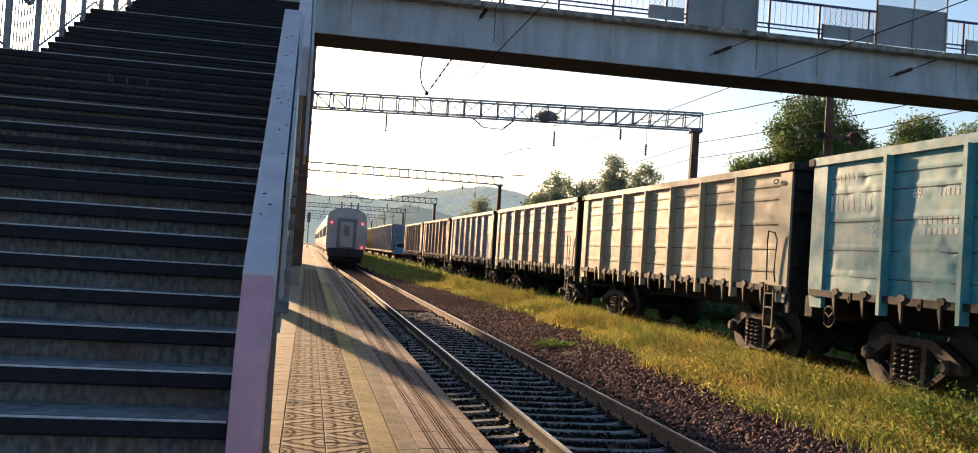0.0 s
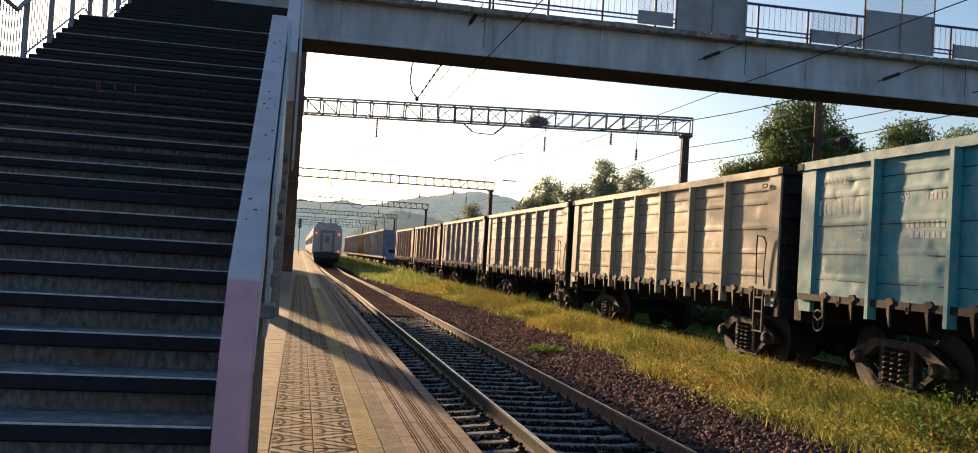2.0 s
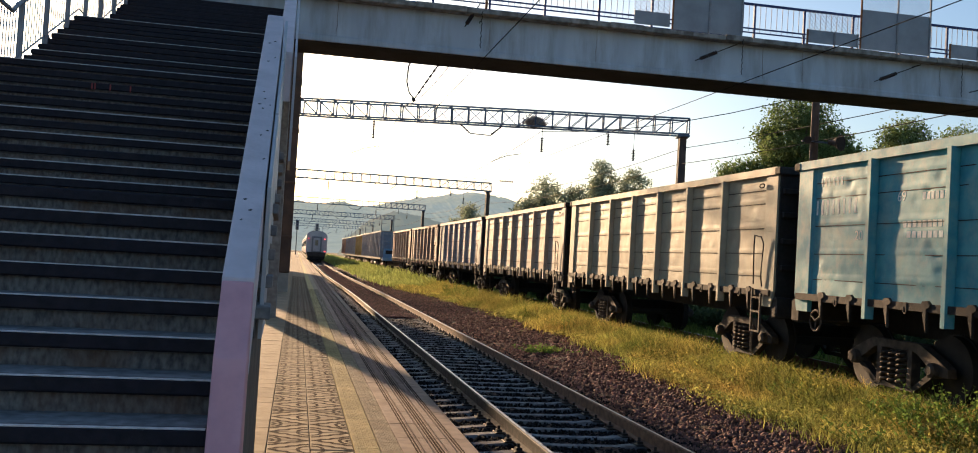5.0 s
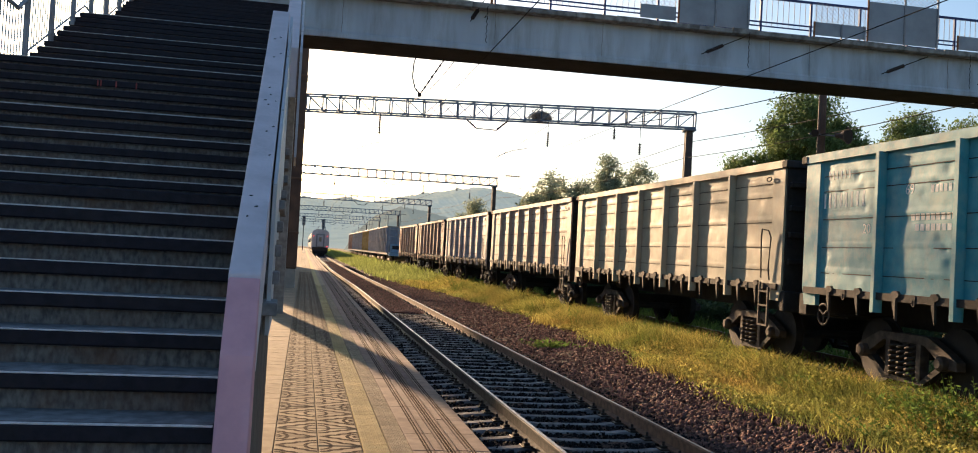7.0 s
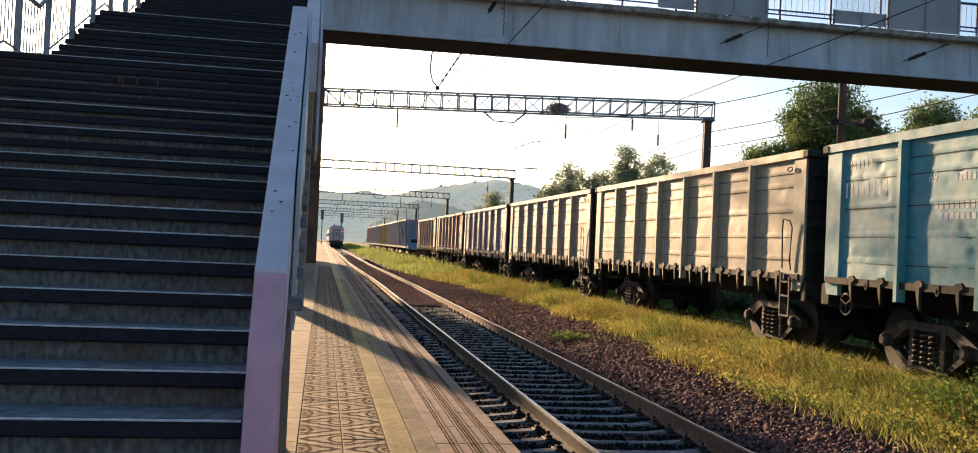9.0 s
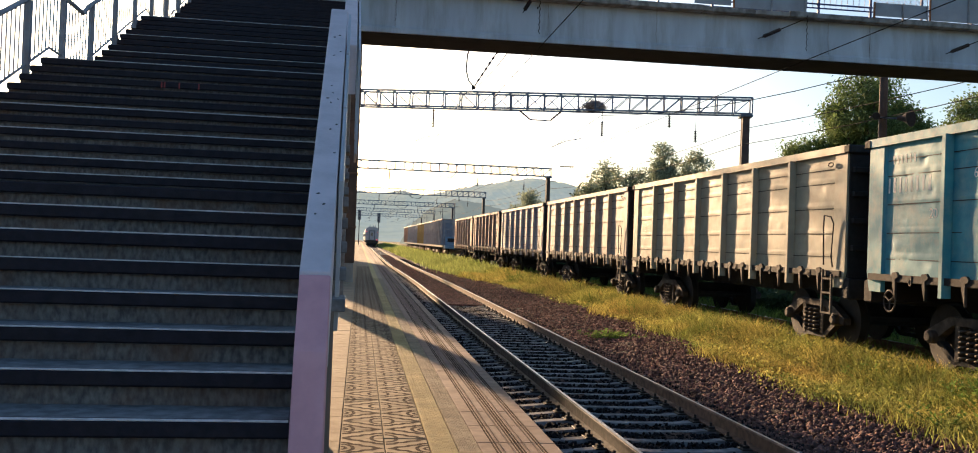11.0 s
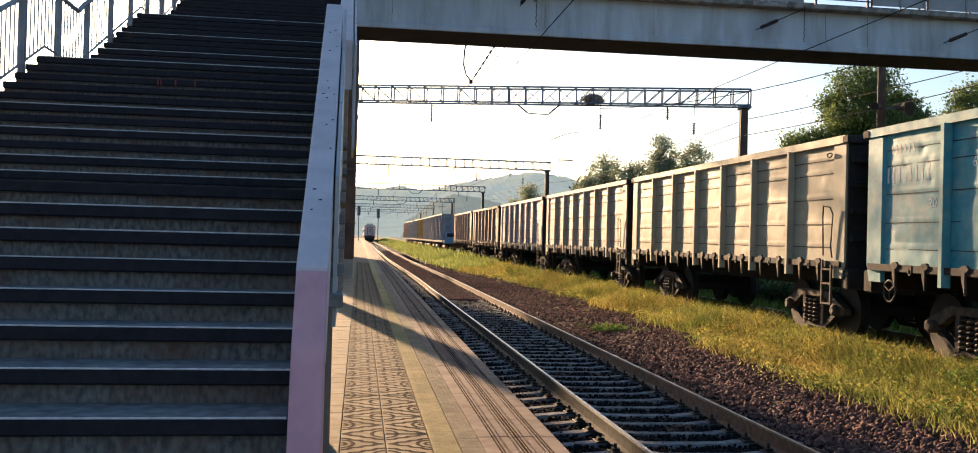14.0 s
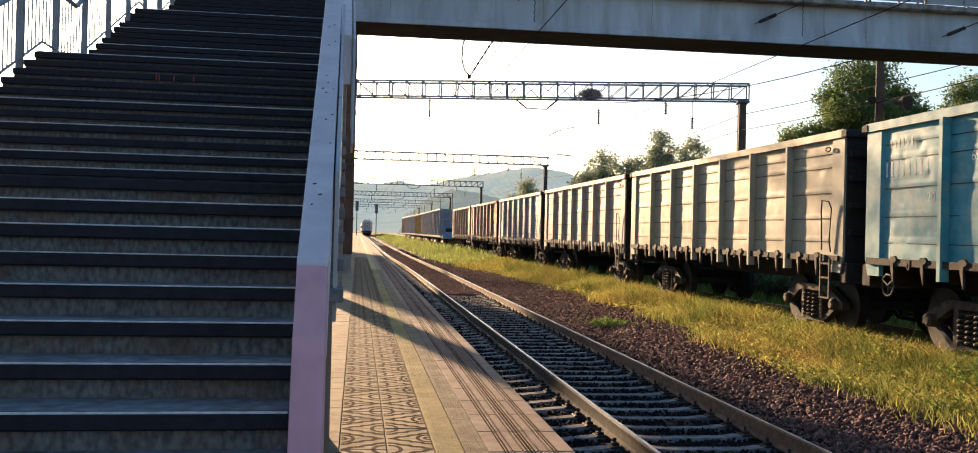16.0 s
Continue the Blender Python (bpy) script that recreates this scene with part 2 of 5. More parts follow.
M["leaf"] = mat("green foliage", (0.20, 0.26, 0.085), (0.10, 0.15, 0.05), 0.7, scale=0.8, bump=0.0, island=0.5, spec=0.2, thin=0.45)
# leaf_mid is lighter than leaf, with distance haze put into its colour
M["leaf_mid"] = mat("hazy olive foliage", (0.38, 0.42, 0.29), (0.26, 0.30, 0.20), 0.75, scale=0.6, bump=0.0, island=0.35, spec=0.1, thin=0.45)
M["leaf_far"] = mat("hazy green foliage", (0.075, 0.11, 0.05), (0.05, 0.08, 0.04), 0.8, scale=0.5, bump=0.0, island=0.35, spec=0.1, thin=0.4)
M["bark"] = mat("grey brown bark", (0.11, 0.08, 0.06), (0.06, 0.045, 0.035), 0.95, scale=8, bump=0.8, bump_scale=15)
M["grass"] = mat("dry green grass", (0.47, 0.44, 0.115), (0.21, 0.255, 0.055), 0.8, scale=1.6, stain=(0.56, 0.37, 0.115), stain_scale=0.5, stain_amount=0.85, bump=0.0, island=0.7, spec=0.15, thin=0.42)
M["far_grass"] = mat("bright grass", (0.37, 0.41, 0.13), (0.24, 0.30, 0.08), 0.8, scale=0.6, bump=0.0, island=0.4, spec=0.2, thin=0.5)
M["weed"] = mat("leafy weeds", (0.19, 0.28, 0.06), (0.12, 0.19, 0.04), 0.75, scale=2, bump=0.0, island=0.35, spec=0.2, thin=0.5)
# distance haze is put into the hills by pale colours and faint glow
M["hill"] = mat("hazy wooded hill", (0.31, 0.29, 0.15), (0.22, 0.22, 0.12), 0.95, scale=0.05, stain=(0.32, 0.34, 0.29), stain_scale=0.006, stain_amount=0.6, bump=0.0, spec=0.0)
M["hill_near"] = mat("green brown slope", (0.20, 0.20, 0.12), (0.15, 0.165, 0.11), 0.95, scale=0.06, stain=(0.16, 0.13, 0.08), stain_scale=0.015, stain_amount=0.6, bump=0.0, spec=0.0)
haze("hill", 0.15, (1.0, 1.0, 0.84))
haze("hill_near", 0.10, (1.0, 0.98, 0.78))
M["brick_wall"] = mat("plain unseen wall", (0.20, 0.20, 0.19), (0.15, 0.15, 0.145), 0.9, scale=3, bump=0.3)


def ground_material():
    """Bare gravel beside the tracks, grassy soil further off, blended by place with ragged noise."""
    m = bpy.data.materials.new("gravel and grassy soil")
    m.use_nodes = True
    nt = m.node_tree
    nodes, link = nt.nodes, nt.links.new
    p = nodes["Principled BSDF"]
    p.inputs["Roughness"].default_value = 0.95
    p.inputs["Specular IOR Level"].default_value = 0.15
    tc = nodes.new("ShaderNodeTexCoord")
    sep = nodes.new("ShaderNodeSeparateXYZ")
    link(tc.outputs["Object"], sep.inputs[0])
    n = nodes.new("ShaderNodeTexNoise")
    n.inputs["Scale"].default_value, n.inputs["Detail"].default_value = 0.5, 7
    link(tc.outputs["Object"], n.inputs["Vector"])
    ad = nodes.new("ShaderNodeMath")
    ad.operation = "MULTIPLY_ADD"
    link(n.outputs["Fac"], ad.inputs[0])
    ad.inputs[1].default_value = 2.0
    link(sep.outputs["X"], ad.inputs[2])
    mask = nodes.new("ShaderNodeMapRange")
    mask.inputs["From Min"].default_value, mask.inputs["From Max"].default_value = 4.3, 5.2
    link(ad.outputs[0], mask.inputs["Value"])
    v = nodes.new("ShaderNodeTexVoronoi")
    v.inputs["Scale"].default_value = 22
    link(tc.outputs["Object"], v.inputs["Vector"])
    g = nodes.new("ShaderNodeValToRGB")
    g.color_ramp.elements[0].color, g.color_ramp.elements[1].color = (0.028, 0.02, 0.018, 1), (0.085, 0.055, 0.045, 1)
    sv = nodes.new("ShaderNodeSeparateColor")
    link(v.outputs["Color"], sv.inputs[0])
    link(sv.outputs[0], g.inputs["Fac"])
    n2 = nodes.new("ShaderNodeTexNoise")
    n2.inputs["Scale"].default_value, n2.inputs["Detail"].default_value = 1.8, 8
    link(tc.outputs["Object"], n2.inputs["Vector"])
    s = nodes.new("ShaderNodeValToRGB")
    s.color_ramp.elements[0].position, s.color_ramp.elements[1].position = 0.35, 0.65
    s.color_ramp.elements[0].color, s.color_ramp.elements[1].color = (0.12, 0.12, 0.035, 1), (0.24, 0.18, 0.07, 1)
    link(n2.outputs["Fac"], s.inputs["Fac"])
    mx = nodes.new("ShaderNodeMixRGB")
    link(mask.outputs[0], mx.inputs["Fac"])
    link(g.outputs["Color"], mx.inputs["Color1"])
    link(s.outputs["Color"], mx.inputs["Color2"])
    link(mx.outputs["Color"], p.inputs["Base Color"])
    b = nodes.new("ShaderNodeBump")
    b.inputs["Strength"].default_value, b.inputs["Distance"].default_value = 0.9, 0.04
    link(v.outputs["Distance"], b.inputs["Height"])
    link(b.outputs[0], p.inputs["Normal"])
    return m


M["ground"] = ground_material()


# ---- mesh helpers ----
class Mesh:
    """Vertices and faces gathered by simple shapes; slot picks the material."""

    def __init__(self):
        self.v, self.f, self.s = [], [], []

    def add(self, verts, faces, slot=0):
        n = len(self.v)
        self.v += [tuple(p) for p in verts]
        self.f += [tuple(n + i for i in face) for face in faces]
        self.s += [slot] * len(faces)
        return self

    def box(self, x0, x1, y0, y1, z0, z1, slot=0, c=0.0, m=None):
        """A box, with its upper and lower edges chamfered by c."""
        if c:
            rings = [(c, z0), (0, z0 + c), (0, z1 - c), (c, z1)]
            verts = [p for k, z in rings for p in ((x0 + k, y0 + k, z), (x1 - k, y0 + k, z), (x1 - k, y1 - k, z), (x0 + k, y1 - k, z))]
            faces = [(3, 2, 1, 0), (12, 13, 14, 15)] + [(4 * r + i, 4 * r + (i + 1) % 4, 4 * r + 4 + (i + 1) % 4, 4 * r + 4 + i) for r in range(3) for i in range(4)]
        else:
            verts = [(x, y, z) for z in (z0, z1) for x, y in ((x0, y0), (x1, y0), (x1, y1), (x0, y1))]
            faces = [(3, 2, 1, 0), (4, 5, 6, 7), (0, 1, 5, 4), (1, 2, 6, 5), (2, 3, 7, 6), (3, 0, 4, 7)]
        if m:
            verts = [m @ Vector(p) for p in verts]
        return self.add(verts, faces, slot)

    def bar(self, a, b, w, h=None, slot=0, up=(0, 0, 1)):
        """A square bar from a to b."""
        a, b = Vector(a), Vector(b)
        d = (b - a).normalized()
        side = d.cross(Vector(up))
        side = side.normalized() if side.length > 1e-4 else Vector((1, 0, 0))
        top = side.cross(d).normalized()
        side, top = side * w / 2, top * (h or w) / 2
        verts = [p + i * side + j * top for p in (a, b) for i, j in ((-1, -1), (1, -1), (1, 1), (-1, 1))]
        return self.add(verts, [(3, 2, 1, 0), (4, 5, 6, 7), (0, 1, 5, 4), (1, 2, 6, 5), (2, 3, 7, 6), (3, 0, 4, 7)], slot)

    def tube(self, points, r, n=6, slot=0, closed=False):
        """A round bar along points; r is one radius or one for each point."""
        pts = [Vector(p) for p in points]
        radii = list(r) if isinstance(r, (list, tuple)) else [r] * len(pts)
        base, k = len(self.v), len(pts)
        for i, p in enumerate(pts):
            d = (pts[(i + 1) % k] - pts[i - 1]) if closed else (pts[min(i + 1, k - 1)] - pts[max(i - 1, 0)])
            d = d.normalized()
            side = d.cross(Vector((0, 0, 1)))
            side = side.normalized() if side.length > 1e-3 else Vector((1, 0, 0))
            top = side.cross(d)
            for j in range(n):
                a = 2 * math.pi * j / n
                self.v.append(tuple(p + float(radii[i]) * (math.cos(a) * side + math.sin(a) * top)))
        for i in range(k if closed else k - 1):
            for j in range(n):
                i2 = (i + 1) % k
                self.f.append((base + i * n + j, base + i * n + (j + 1) % n, base + i2 * n + (j + 1) % n, base + i2 * n + j))
                self.s.append(slot)
        if not closed:
            self.f += [tuple(base + j for j in reversed(range(n))), tuple(base + (k - 1) * n + j for j in range(n))]
            self.s += [slot] * 2
        return self

    def prism(self, outline, axis, a, b, slot=0):
        """An outline drawn in the two other axes (in their order), pulled along the axis from a to b."""
        def put(p, t):
            return {"x": (t, *p), "y": (p[0], t, p[1]), "z": (*p, t)}[axis]
        n = len(outline)
        verts = [put(p, a) for p in outline] + [put(p, b) for p in outline]
        faces = [tuple(reversed(range(n))), tuple(range(n, 2 * n))] + [(i, (i + 1) % n, n + (i + 1) % n, n + i) for i in range(n)]
        return self.add(verts, faces, slot)

    def data(self, name, materials, smooth=False):
        me = bpy.data.meshes.new(name)
        me.from_pydata(self.v, [], self.f)
        for m in materials if isinstance(materials, (list, tuple)) else [materials]:
            me.materials.append(m)
        me.polygons.foreach_set("material_index", self.s)
        if smooth:
            me.polygons.foreach_set("use_smooth", [True] * len(self.f))
        bm = bmesh.new()
        bm.from_mesh(me)
        bmesh.ops.recalc_face_normals(bm, faces=bm.faces)
        bm.to_mesh(me)
        bm.free()
        return me


def fast_mesh(name, verts, faces, material, smooth=False):
    """A large joined mesh from arrays of vertices and of triangles or quads."""
    me = bpy.data.meshes.new(name)
    verts, faces = np.asarray(verts, np.float32), np.asarray(faces, np.int32)
    k = faces.shape[1]
    me.vertices.add(len(verts))
    me.vertices.foreach_set("co", verts.ravel())
    me.loops.add(faces.size)
    me.loops.foreach_set("vertex_index", faces.ravel())
    me.polygons.add(len(faces))
    me.polygons.foreach_set("loop_start", np.arange(0, faces.size, k, dtype=np.int32))
    if smooth:
        me.polygons.foreach_set("use_smooth", np.ones(len(faces), bool))
    me.materials.append(material)
    me.update(calc_edges=True)
    me.validate()
    return me


def part(name, mesh, material, parent, label="", m=None, smooth=False, bevel=0.0):
    """Links a Mesh (or mesh data) as ONE object under a thing or a part."""
    ob = new(name, mesh.data(name, material, smooth) if isinstance(mesh, Mesh) else mesh)
    ob.parent = parent
    if m is not None:
        ob.matrix_basis = m
    if bevel:
        mod = ob.modifiers.new("bevel", "BEVEL")
        mod.width, mod.segments, mod.limit_method = bevel, 2, "ANGLE"
    return tagged(ob, label) if label else ob


def thing(name, m, label, category, group="", kind=""):
    ob = new(name)
    ob.matrix_basis = m
    return tagged(ob, label, category, group, kind)


def structure(name, mesh, material, label, smooth=False):
    ob = new(name, mesh.data(name, material, smooth) if isinstance(mesh, Mesh) else mesh)
    return tagged(ob, label, name.split("_")[0], kind="structure")


# ---- ground, tracks and platform ----
ZF = 0.31            # rail head of the freight siding
XF = 6.83            # its centre line
rng = np.random.default_rng(4)


def ground_z(x):
    xs = [-3000, -60, -7, -1.0, -0.9, -0.7, 2.3, 2.9, 4.6, 5.6, 8.2, 9.6, 14, 60, 3000]
    zs = [-0.6, -0.3, -0.02, -0.02, -0.40, -0.235, -0.235, -0.2, -0.08, 0.04, 0.04, -0.1, -0.25, -0.5, -1.0]
    return np.interp(x, xs, zs)


def build_ground():
    xs = np.unique(np.concatenate([np.linspace(-3000, -60, 8), np.linspace(-60, -7, 8), np.linspace(-7, -1, 6), [-0.9, -0.75], np.linspace(-0.7, 10, 44), np.linspace(12, 60, 9), np.linspace(100, 3000, 8)]))
    ys = np.unique(np.concatenate([[-400, -100, -30], np.linspace(-10, 60, 176), np.linspace(62, 240, 60), [300, 500, 900, 1600, 3000]]))
    gx, gy = np.meshgrid(xs, ys, indexing="ij")
    gz = ground_z(gx)
    near = ((gx > -0.6) & (gx < 9.5) & (gy < 240)).astype(float)
    gz = gz + near * rng.normal(0, 0.015, gx.shape)
    n, k = len(xs), len(ys)
    idx = np.arange(n * k).reshape(n, k)
    faces = np.stack([idx[:-1, :-1], idx[1:, :-1], idx[1:, 1:], idx[:-1, 1:]], -1).reshape(-1, 4)
    ob = new("ground", fast_mesh("ground", np.stack([gx, gy, gz], -1).reshape(-1, 3), faces, M["ground"], True))
    tagged(ob, "gravelly railway ground with dry grass verges", "ground", kind="structure")


build_ground()


def bend(y, main):
    """The main line drifts a little to the left beyond the first gantry."""
    u = min(1.0, max(0.0, (y - 42) / 44)) * main
    return -0.38 * u * u * (3 - 2 * u)


def rail(name, x, z, y0, y1):
    """A steel rail with foot, web and head."""
    prof = [(-0.075, -0.18), (0.075, -0.18), (0.075, -0.165), (0.012, -0.145), (0.012, -0.045), (0.036, -0.038), (0.036, -0.012), (0.018, 0.0), (-0.018, 0.0), (-0.036, -0.012), (-0.036, -0.038), (-0.012, -0.045), (-0.012, -0.145), (-0.075, -0.165)]
    me = Mesh()
    ys = [y0, *[y for y in range(40, 92, 4) if y0 < y < y1], y1]
    n = len(prof)
    me.add([(x + a + bend(y, z), y, b) for y in ys for a, b in prof], [(j * n + i, j * n + (i + 1) % n, (j + 1) * n + (i + 1) % n, (j + 1) * n + i) for j in range(len(ys) - 1) for i in range(n)])
    me.s = [1 if i % n == 7 else 0 for i in range(len(me.f))]
    return me


def sleeper_mesh():
    me = Mesh()
    prof = [(-1.35, -0.14), (1.35, -0.14), (1.35, 0.0), (1.0, 0.03), (0.55, 0.03), (0.4, 0.012), (-0.4, 0.012), (-0.55, 0.03), (-1.0, 0.03), (-1.35, 0.0)]
    n = len(prof)
    verts = [(x, y * (1.0 if z < -0.1 else 0.62), z) for y in (-0.115, 0.115) for x, z in prof]
    me.add(verts, [tuple(reversed(range(n))), tuple(range(n, 2 * n))] + [(i, (i + 1) % n, n + (i + 1) % n, n + i) for i in range(n)])
    return me


def clip_mesh():
    me = Mesh()
    for x in (-0.8, 0.8):
        me.box(x - 0.19, x + 0.19, -0.09, 0.09, 0.028, 0.045, c=0.005)
        for dx in (-0.13, 0.13):
            me.tube([(x + dx, 0, 0.04), (x + dx, 0, 0.12)], 0.016, 6)
            me.box(x + dx - 0.035, x + dx + 0.035, -0.04, 0.04, 0.05, 0.075)
    return me


def track(name, xc, z, y0, y1, parts, label, first):
    t = thing(name, pose(xc, 0, z), label, "railway track", kind="structure")
    part("rail", rail("rail", 0.797, 1.0 if z == 0 else 0.0, y0, y1), [M["rail_side"], M["rail_top"]], t, "rusty steel rail with a polished head")
    part("rail", rail("rail", -0.797, 1.0 if z == 0 else 0.0, 39.006, y1), [M["rail_side"], M["rail_top"]], t, "rusty steel rail with a polished head")
    # near left length has the cast shadow painted black into its web
    part("rail", rail("rail", -0.797, 1.0 if z == 0 else 0.0, y0, 39.0), [M["rail_shade"], M["rail_top"]], t, "steel rail with shadow painted on its web and a polished head")
    sm, cm = sleeper_mesh().data("sleeper", M["sleeper"]), clip_mesh().data("rail_clip", M["clip"])
    n = int((y1 - y0) / 0.545)
    rest = Mesh()
    for i in range(n):
        y = y0 + 0.3 + 0.545 * i + random.uniform(-0.02, 0.02)
        if first <= y and parts > 0:
            parts -= 1
            s = part("sleeper", sm, None, t, m=pose(random.uniform(-0.02, 0.02) + bend(y, 1.0 if z == 0 else 0.0), y, -0.215, 0, random.uniform(-0.5, 0.5), random.uniform(-0.6, 0.6)))
            part("rail_clip", cm, None, s)
        else:
            dx = bend(y, 1.0 if z == 0 else 0.0)
            rest.box(dx - 1.35, dx + 1.35, y - 0.09, y + 0.09, -0.3, -0.2)
    tagged(part("far_sleepers", rest, M["sleeper"], t), kind="stuff")
    return t


track("main_track", 0.797, 0.0, -15, 420, 170, "main railway track on concrete sleepers with polished rails", 5)
track("siding_track", XF, ZF, -15, 420, 60, "overgrown siding track under the freight wagons", 5)


def scatter_stones(name, label, n, xr, yr, size, material, zlift=0.0, power=1.0, weight=None):
    """Small angular stones strewn over the ground, joined into one mesh."""
    x = rng.uniform(*xr, n)
    y = yr[0] + (yr[1] - yr[0]) * rng.random(n) ** power
    if weight is not None:
        keep = rng.random(n) < weight(x, y)
        x, y, n = x[keep], y[keep], int(keep.sum())
    base = np.array([(1, 0, 0), (-1, 0, 0), (0, 1, 0), (0, -1, 0), (0, 0, 1), (0, 0, -1)], float)
    tri = np.array([(0, 2, 4), (2, 1, 4), (1, 3, 4), (3, 0, 4), (2, 0, 5), (1, 2, 5), (3, 1, 5), (0, 3, 5)])
    r = rng.uniform(size[0], size[1], (n, 1, 1)) * rng.uniform(0.6, 1.25, (n, 6, 1))
    q = rng.normal(size=(n, 3, 3))
    q, _ = np.linalg.qr(q)
    v = np.einsum("nij,kj->nki", q, base) * r
    v[:, :, 0] += x[:, None]
    v[:, :, 1] += y[:, None]
    v[:, :, 2] += (ground_z(x) + zlift + rng.uniform(0.0, 0.02, n))[:, None]
    f = (tri[None] + 6 * np.arange(n)[:, None, None]).reshape(-1, 3)
    ob = new(name, fast_mesh(name, v.reshape(-1, 3), f, material))
    return tagged(ob, label, "gravel", kind="stuff")


scatter_stones("ballast_shoulder", "loose reddish-brown crushed stone beside the track", 42000, (1.9, 5.0), (7, 75), (0.022, 0.054), M["stone"], power=1.8)
scatter_stones("ballast_bed", "near-black crushed stone between the sleepers", 64000, (-0.75, 2.3), (6, 110), (0.018, 0.036), M["stone_black"], zlift=0.006, power=1.7, weight=lambda x, y: np.where(np.abs((y + 14.7 + 0.2725) % 0.545 - 0.2725) < 0.085, 0.04, 1.0))
scatter_stones("ballast_infill", "brown crushed stone between the rails further along", 30000, (0.1, 1.5), (34, 130), (0.02, 0.042), M["stone"], zlift=0.045, power=1.5)

# platform
PX0, PX1, PZ = -3.35, -0.955, 0.2


def build_platform():
    body = Mesh().box(-9.0, PX1 + 0.02, -12, 420, -0.5, PZ - 0.022)
    p = structure("pavement", body, [M["under"]], "low paved station platform with patterned tan tiles")
    # ornament tiles: four make one figure of rings, half rings and stepped bands, moulded dark
    w, d = 0.372, 0.408
    start = 9.95 - 12 * d

    def ornament_tile(flip):
        tile = Mesh().box(-w / 2 + 0.004, w / 2 - 0.004, -d / 2 + 0.004, d / 2 - 0.004, -0.03, 0.0, c=0.004)
        hw, hd = w / 2 - 0.008, d / 2 - 0.006

        def ribbon(points, wd):
            pts = [Vector((flip * (hw - a), b - hd, 0.0)) for a, b in points]
            verts = []
            for i, q in enumerate(pts):
                t = (pts[min(i + 1, len(pts) - 1)] - pts[max(i - 1, 0)]).normalized()
                nrm = Vector((-t.y, t.x, 0)) * wd / 2
                verts += [q + nrm + Vector((0, 0, 0.0012)), q - nrm + Vector((0, 0, 0.0012))]
            for q in range(0, len(verts)):
                verts[q].y = min(hd, max(-hd, verts[q].y))
                verts[q].x = min(hw, max(-hw, verts[q].x))
            tile.add(verts, [(2 * i, 2 * i + 1, 2 * i + 3, 2 * i + 2) for i in range(len(pts) - 1)], 1)

        arc = np.linspace(0.0, math.pi / 2, 7)
        band = [(0.36, 0.0), (0.30, 0.03), (0.27, 0.075), (0.20, 0.09), (0.17, 0.14), (0.10, 0.16), (0.07, 0.21), (0.0, 0.225)]
        ribbon([(0.10 * math.cos(q), 0.135 * math.sin(q)) for q in arc], 0.034)
        ribbon(band, 0.05)
        ribbon([(w - a, d - b) for a, b in band], 0.05)
        ribbon([(2 * hw - 0.10 * math.cos(q), 2 * hd - 0.135 * math.sin(q)) for q in arc], 0.034)
        ribbon([(2 * hw - 0.04 * math.cos(q), 2 * hd - 0.05 * math.sin(q)) for q in arc], 0.03)
        return tile.data("paving_tile", [M["tile"], M["groove"]])

    kinds = {1: ornament_tile(1), -1: ornament_tile(-1)}
    count = 0
    rows = int((190 - start) / d)
    rest = Mesh()
    for j in range(rows):
        y = start + d * (j + 0.5)
        for col, cx in ((0, -2.62), (1, -2.248)):
            if count < 280:
                odd = j % 2
                tm = kinds[1 if odd == col else -1]
                part("paving_tile", tm, None, p, m=pose(cx, y, PZ + random.uniform(-0.003, 0.003), random.uniform(-0.4, 0.4), random.uniform(-0.4, 0.4), (180 if odd else 0) + random.uniform(-0.3, 0.3)))
                count += 1
            else:
                rest.box(cx - 0.18, cx + 0.18, y - d / 2 + 0.006, y + d / 2 - 0.006, PZ - 0.02, PZ)
    tagged(part("far_paving_tiles", rest, [M["tile"]], p), kind="stuff")
    # narrow kerb tiles beside the stairs, from the left edge to the ornament tiles
    border = Mesh().box(-0.26, 0.26, -0.19, 0.19, -0.03, 0.0, c=0.004).data("border_tile", M["tile"])
    for j in range(110):
        part("border_tile", border, None, p, m=pose(-3.07, 5.2 + 0.384 * (j + 0.5), PZ + random.uniform(-0.002, 0.002)))
    part("far_border", Mesh().box(-9.0, -3.335, -12, 420, -0.05, PZ - 0.005).box(-3.33, -2.81, 47.5, 420, -0.05, PZ - 0.003).box(-3.33, PX1, -12, 5.04, -0.05, PZ - 0.003), M["tile"], p)
    # tactile strip: basket-weave ribs, yellow half and sandy half
    for name, x0, x1, m in (("yellow_tactile_tile", -2.058, -1.835, M["yellow"]), ("tactile_tile", -1.83, -1.645, M["tactile"])):
        wd, ln = (x1 - x0) / 2 - 0.003, 0.295
        t = Mesh().box(-wd, wd, -ln / 2, ln / 2, -0.03, 0.0)
        nb = 4
        for a in range(nb):
            for b in range(5):
                cx, cy = -wd + (a + 0.5) * 2 * wd / nb, -ln / 2 + (b + 0.5) * ln / 5
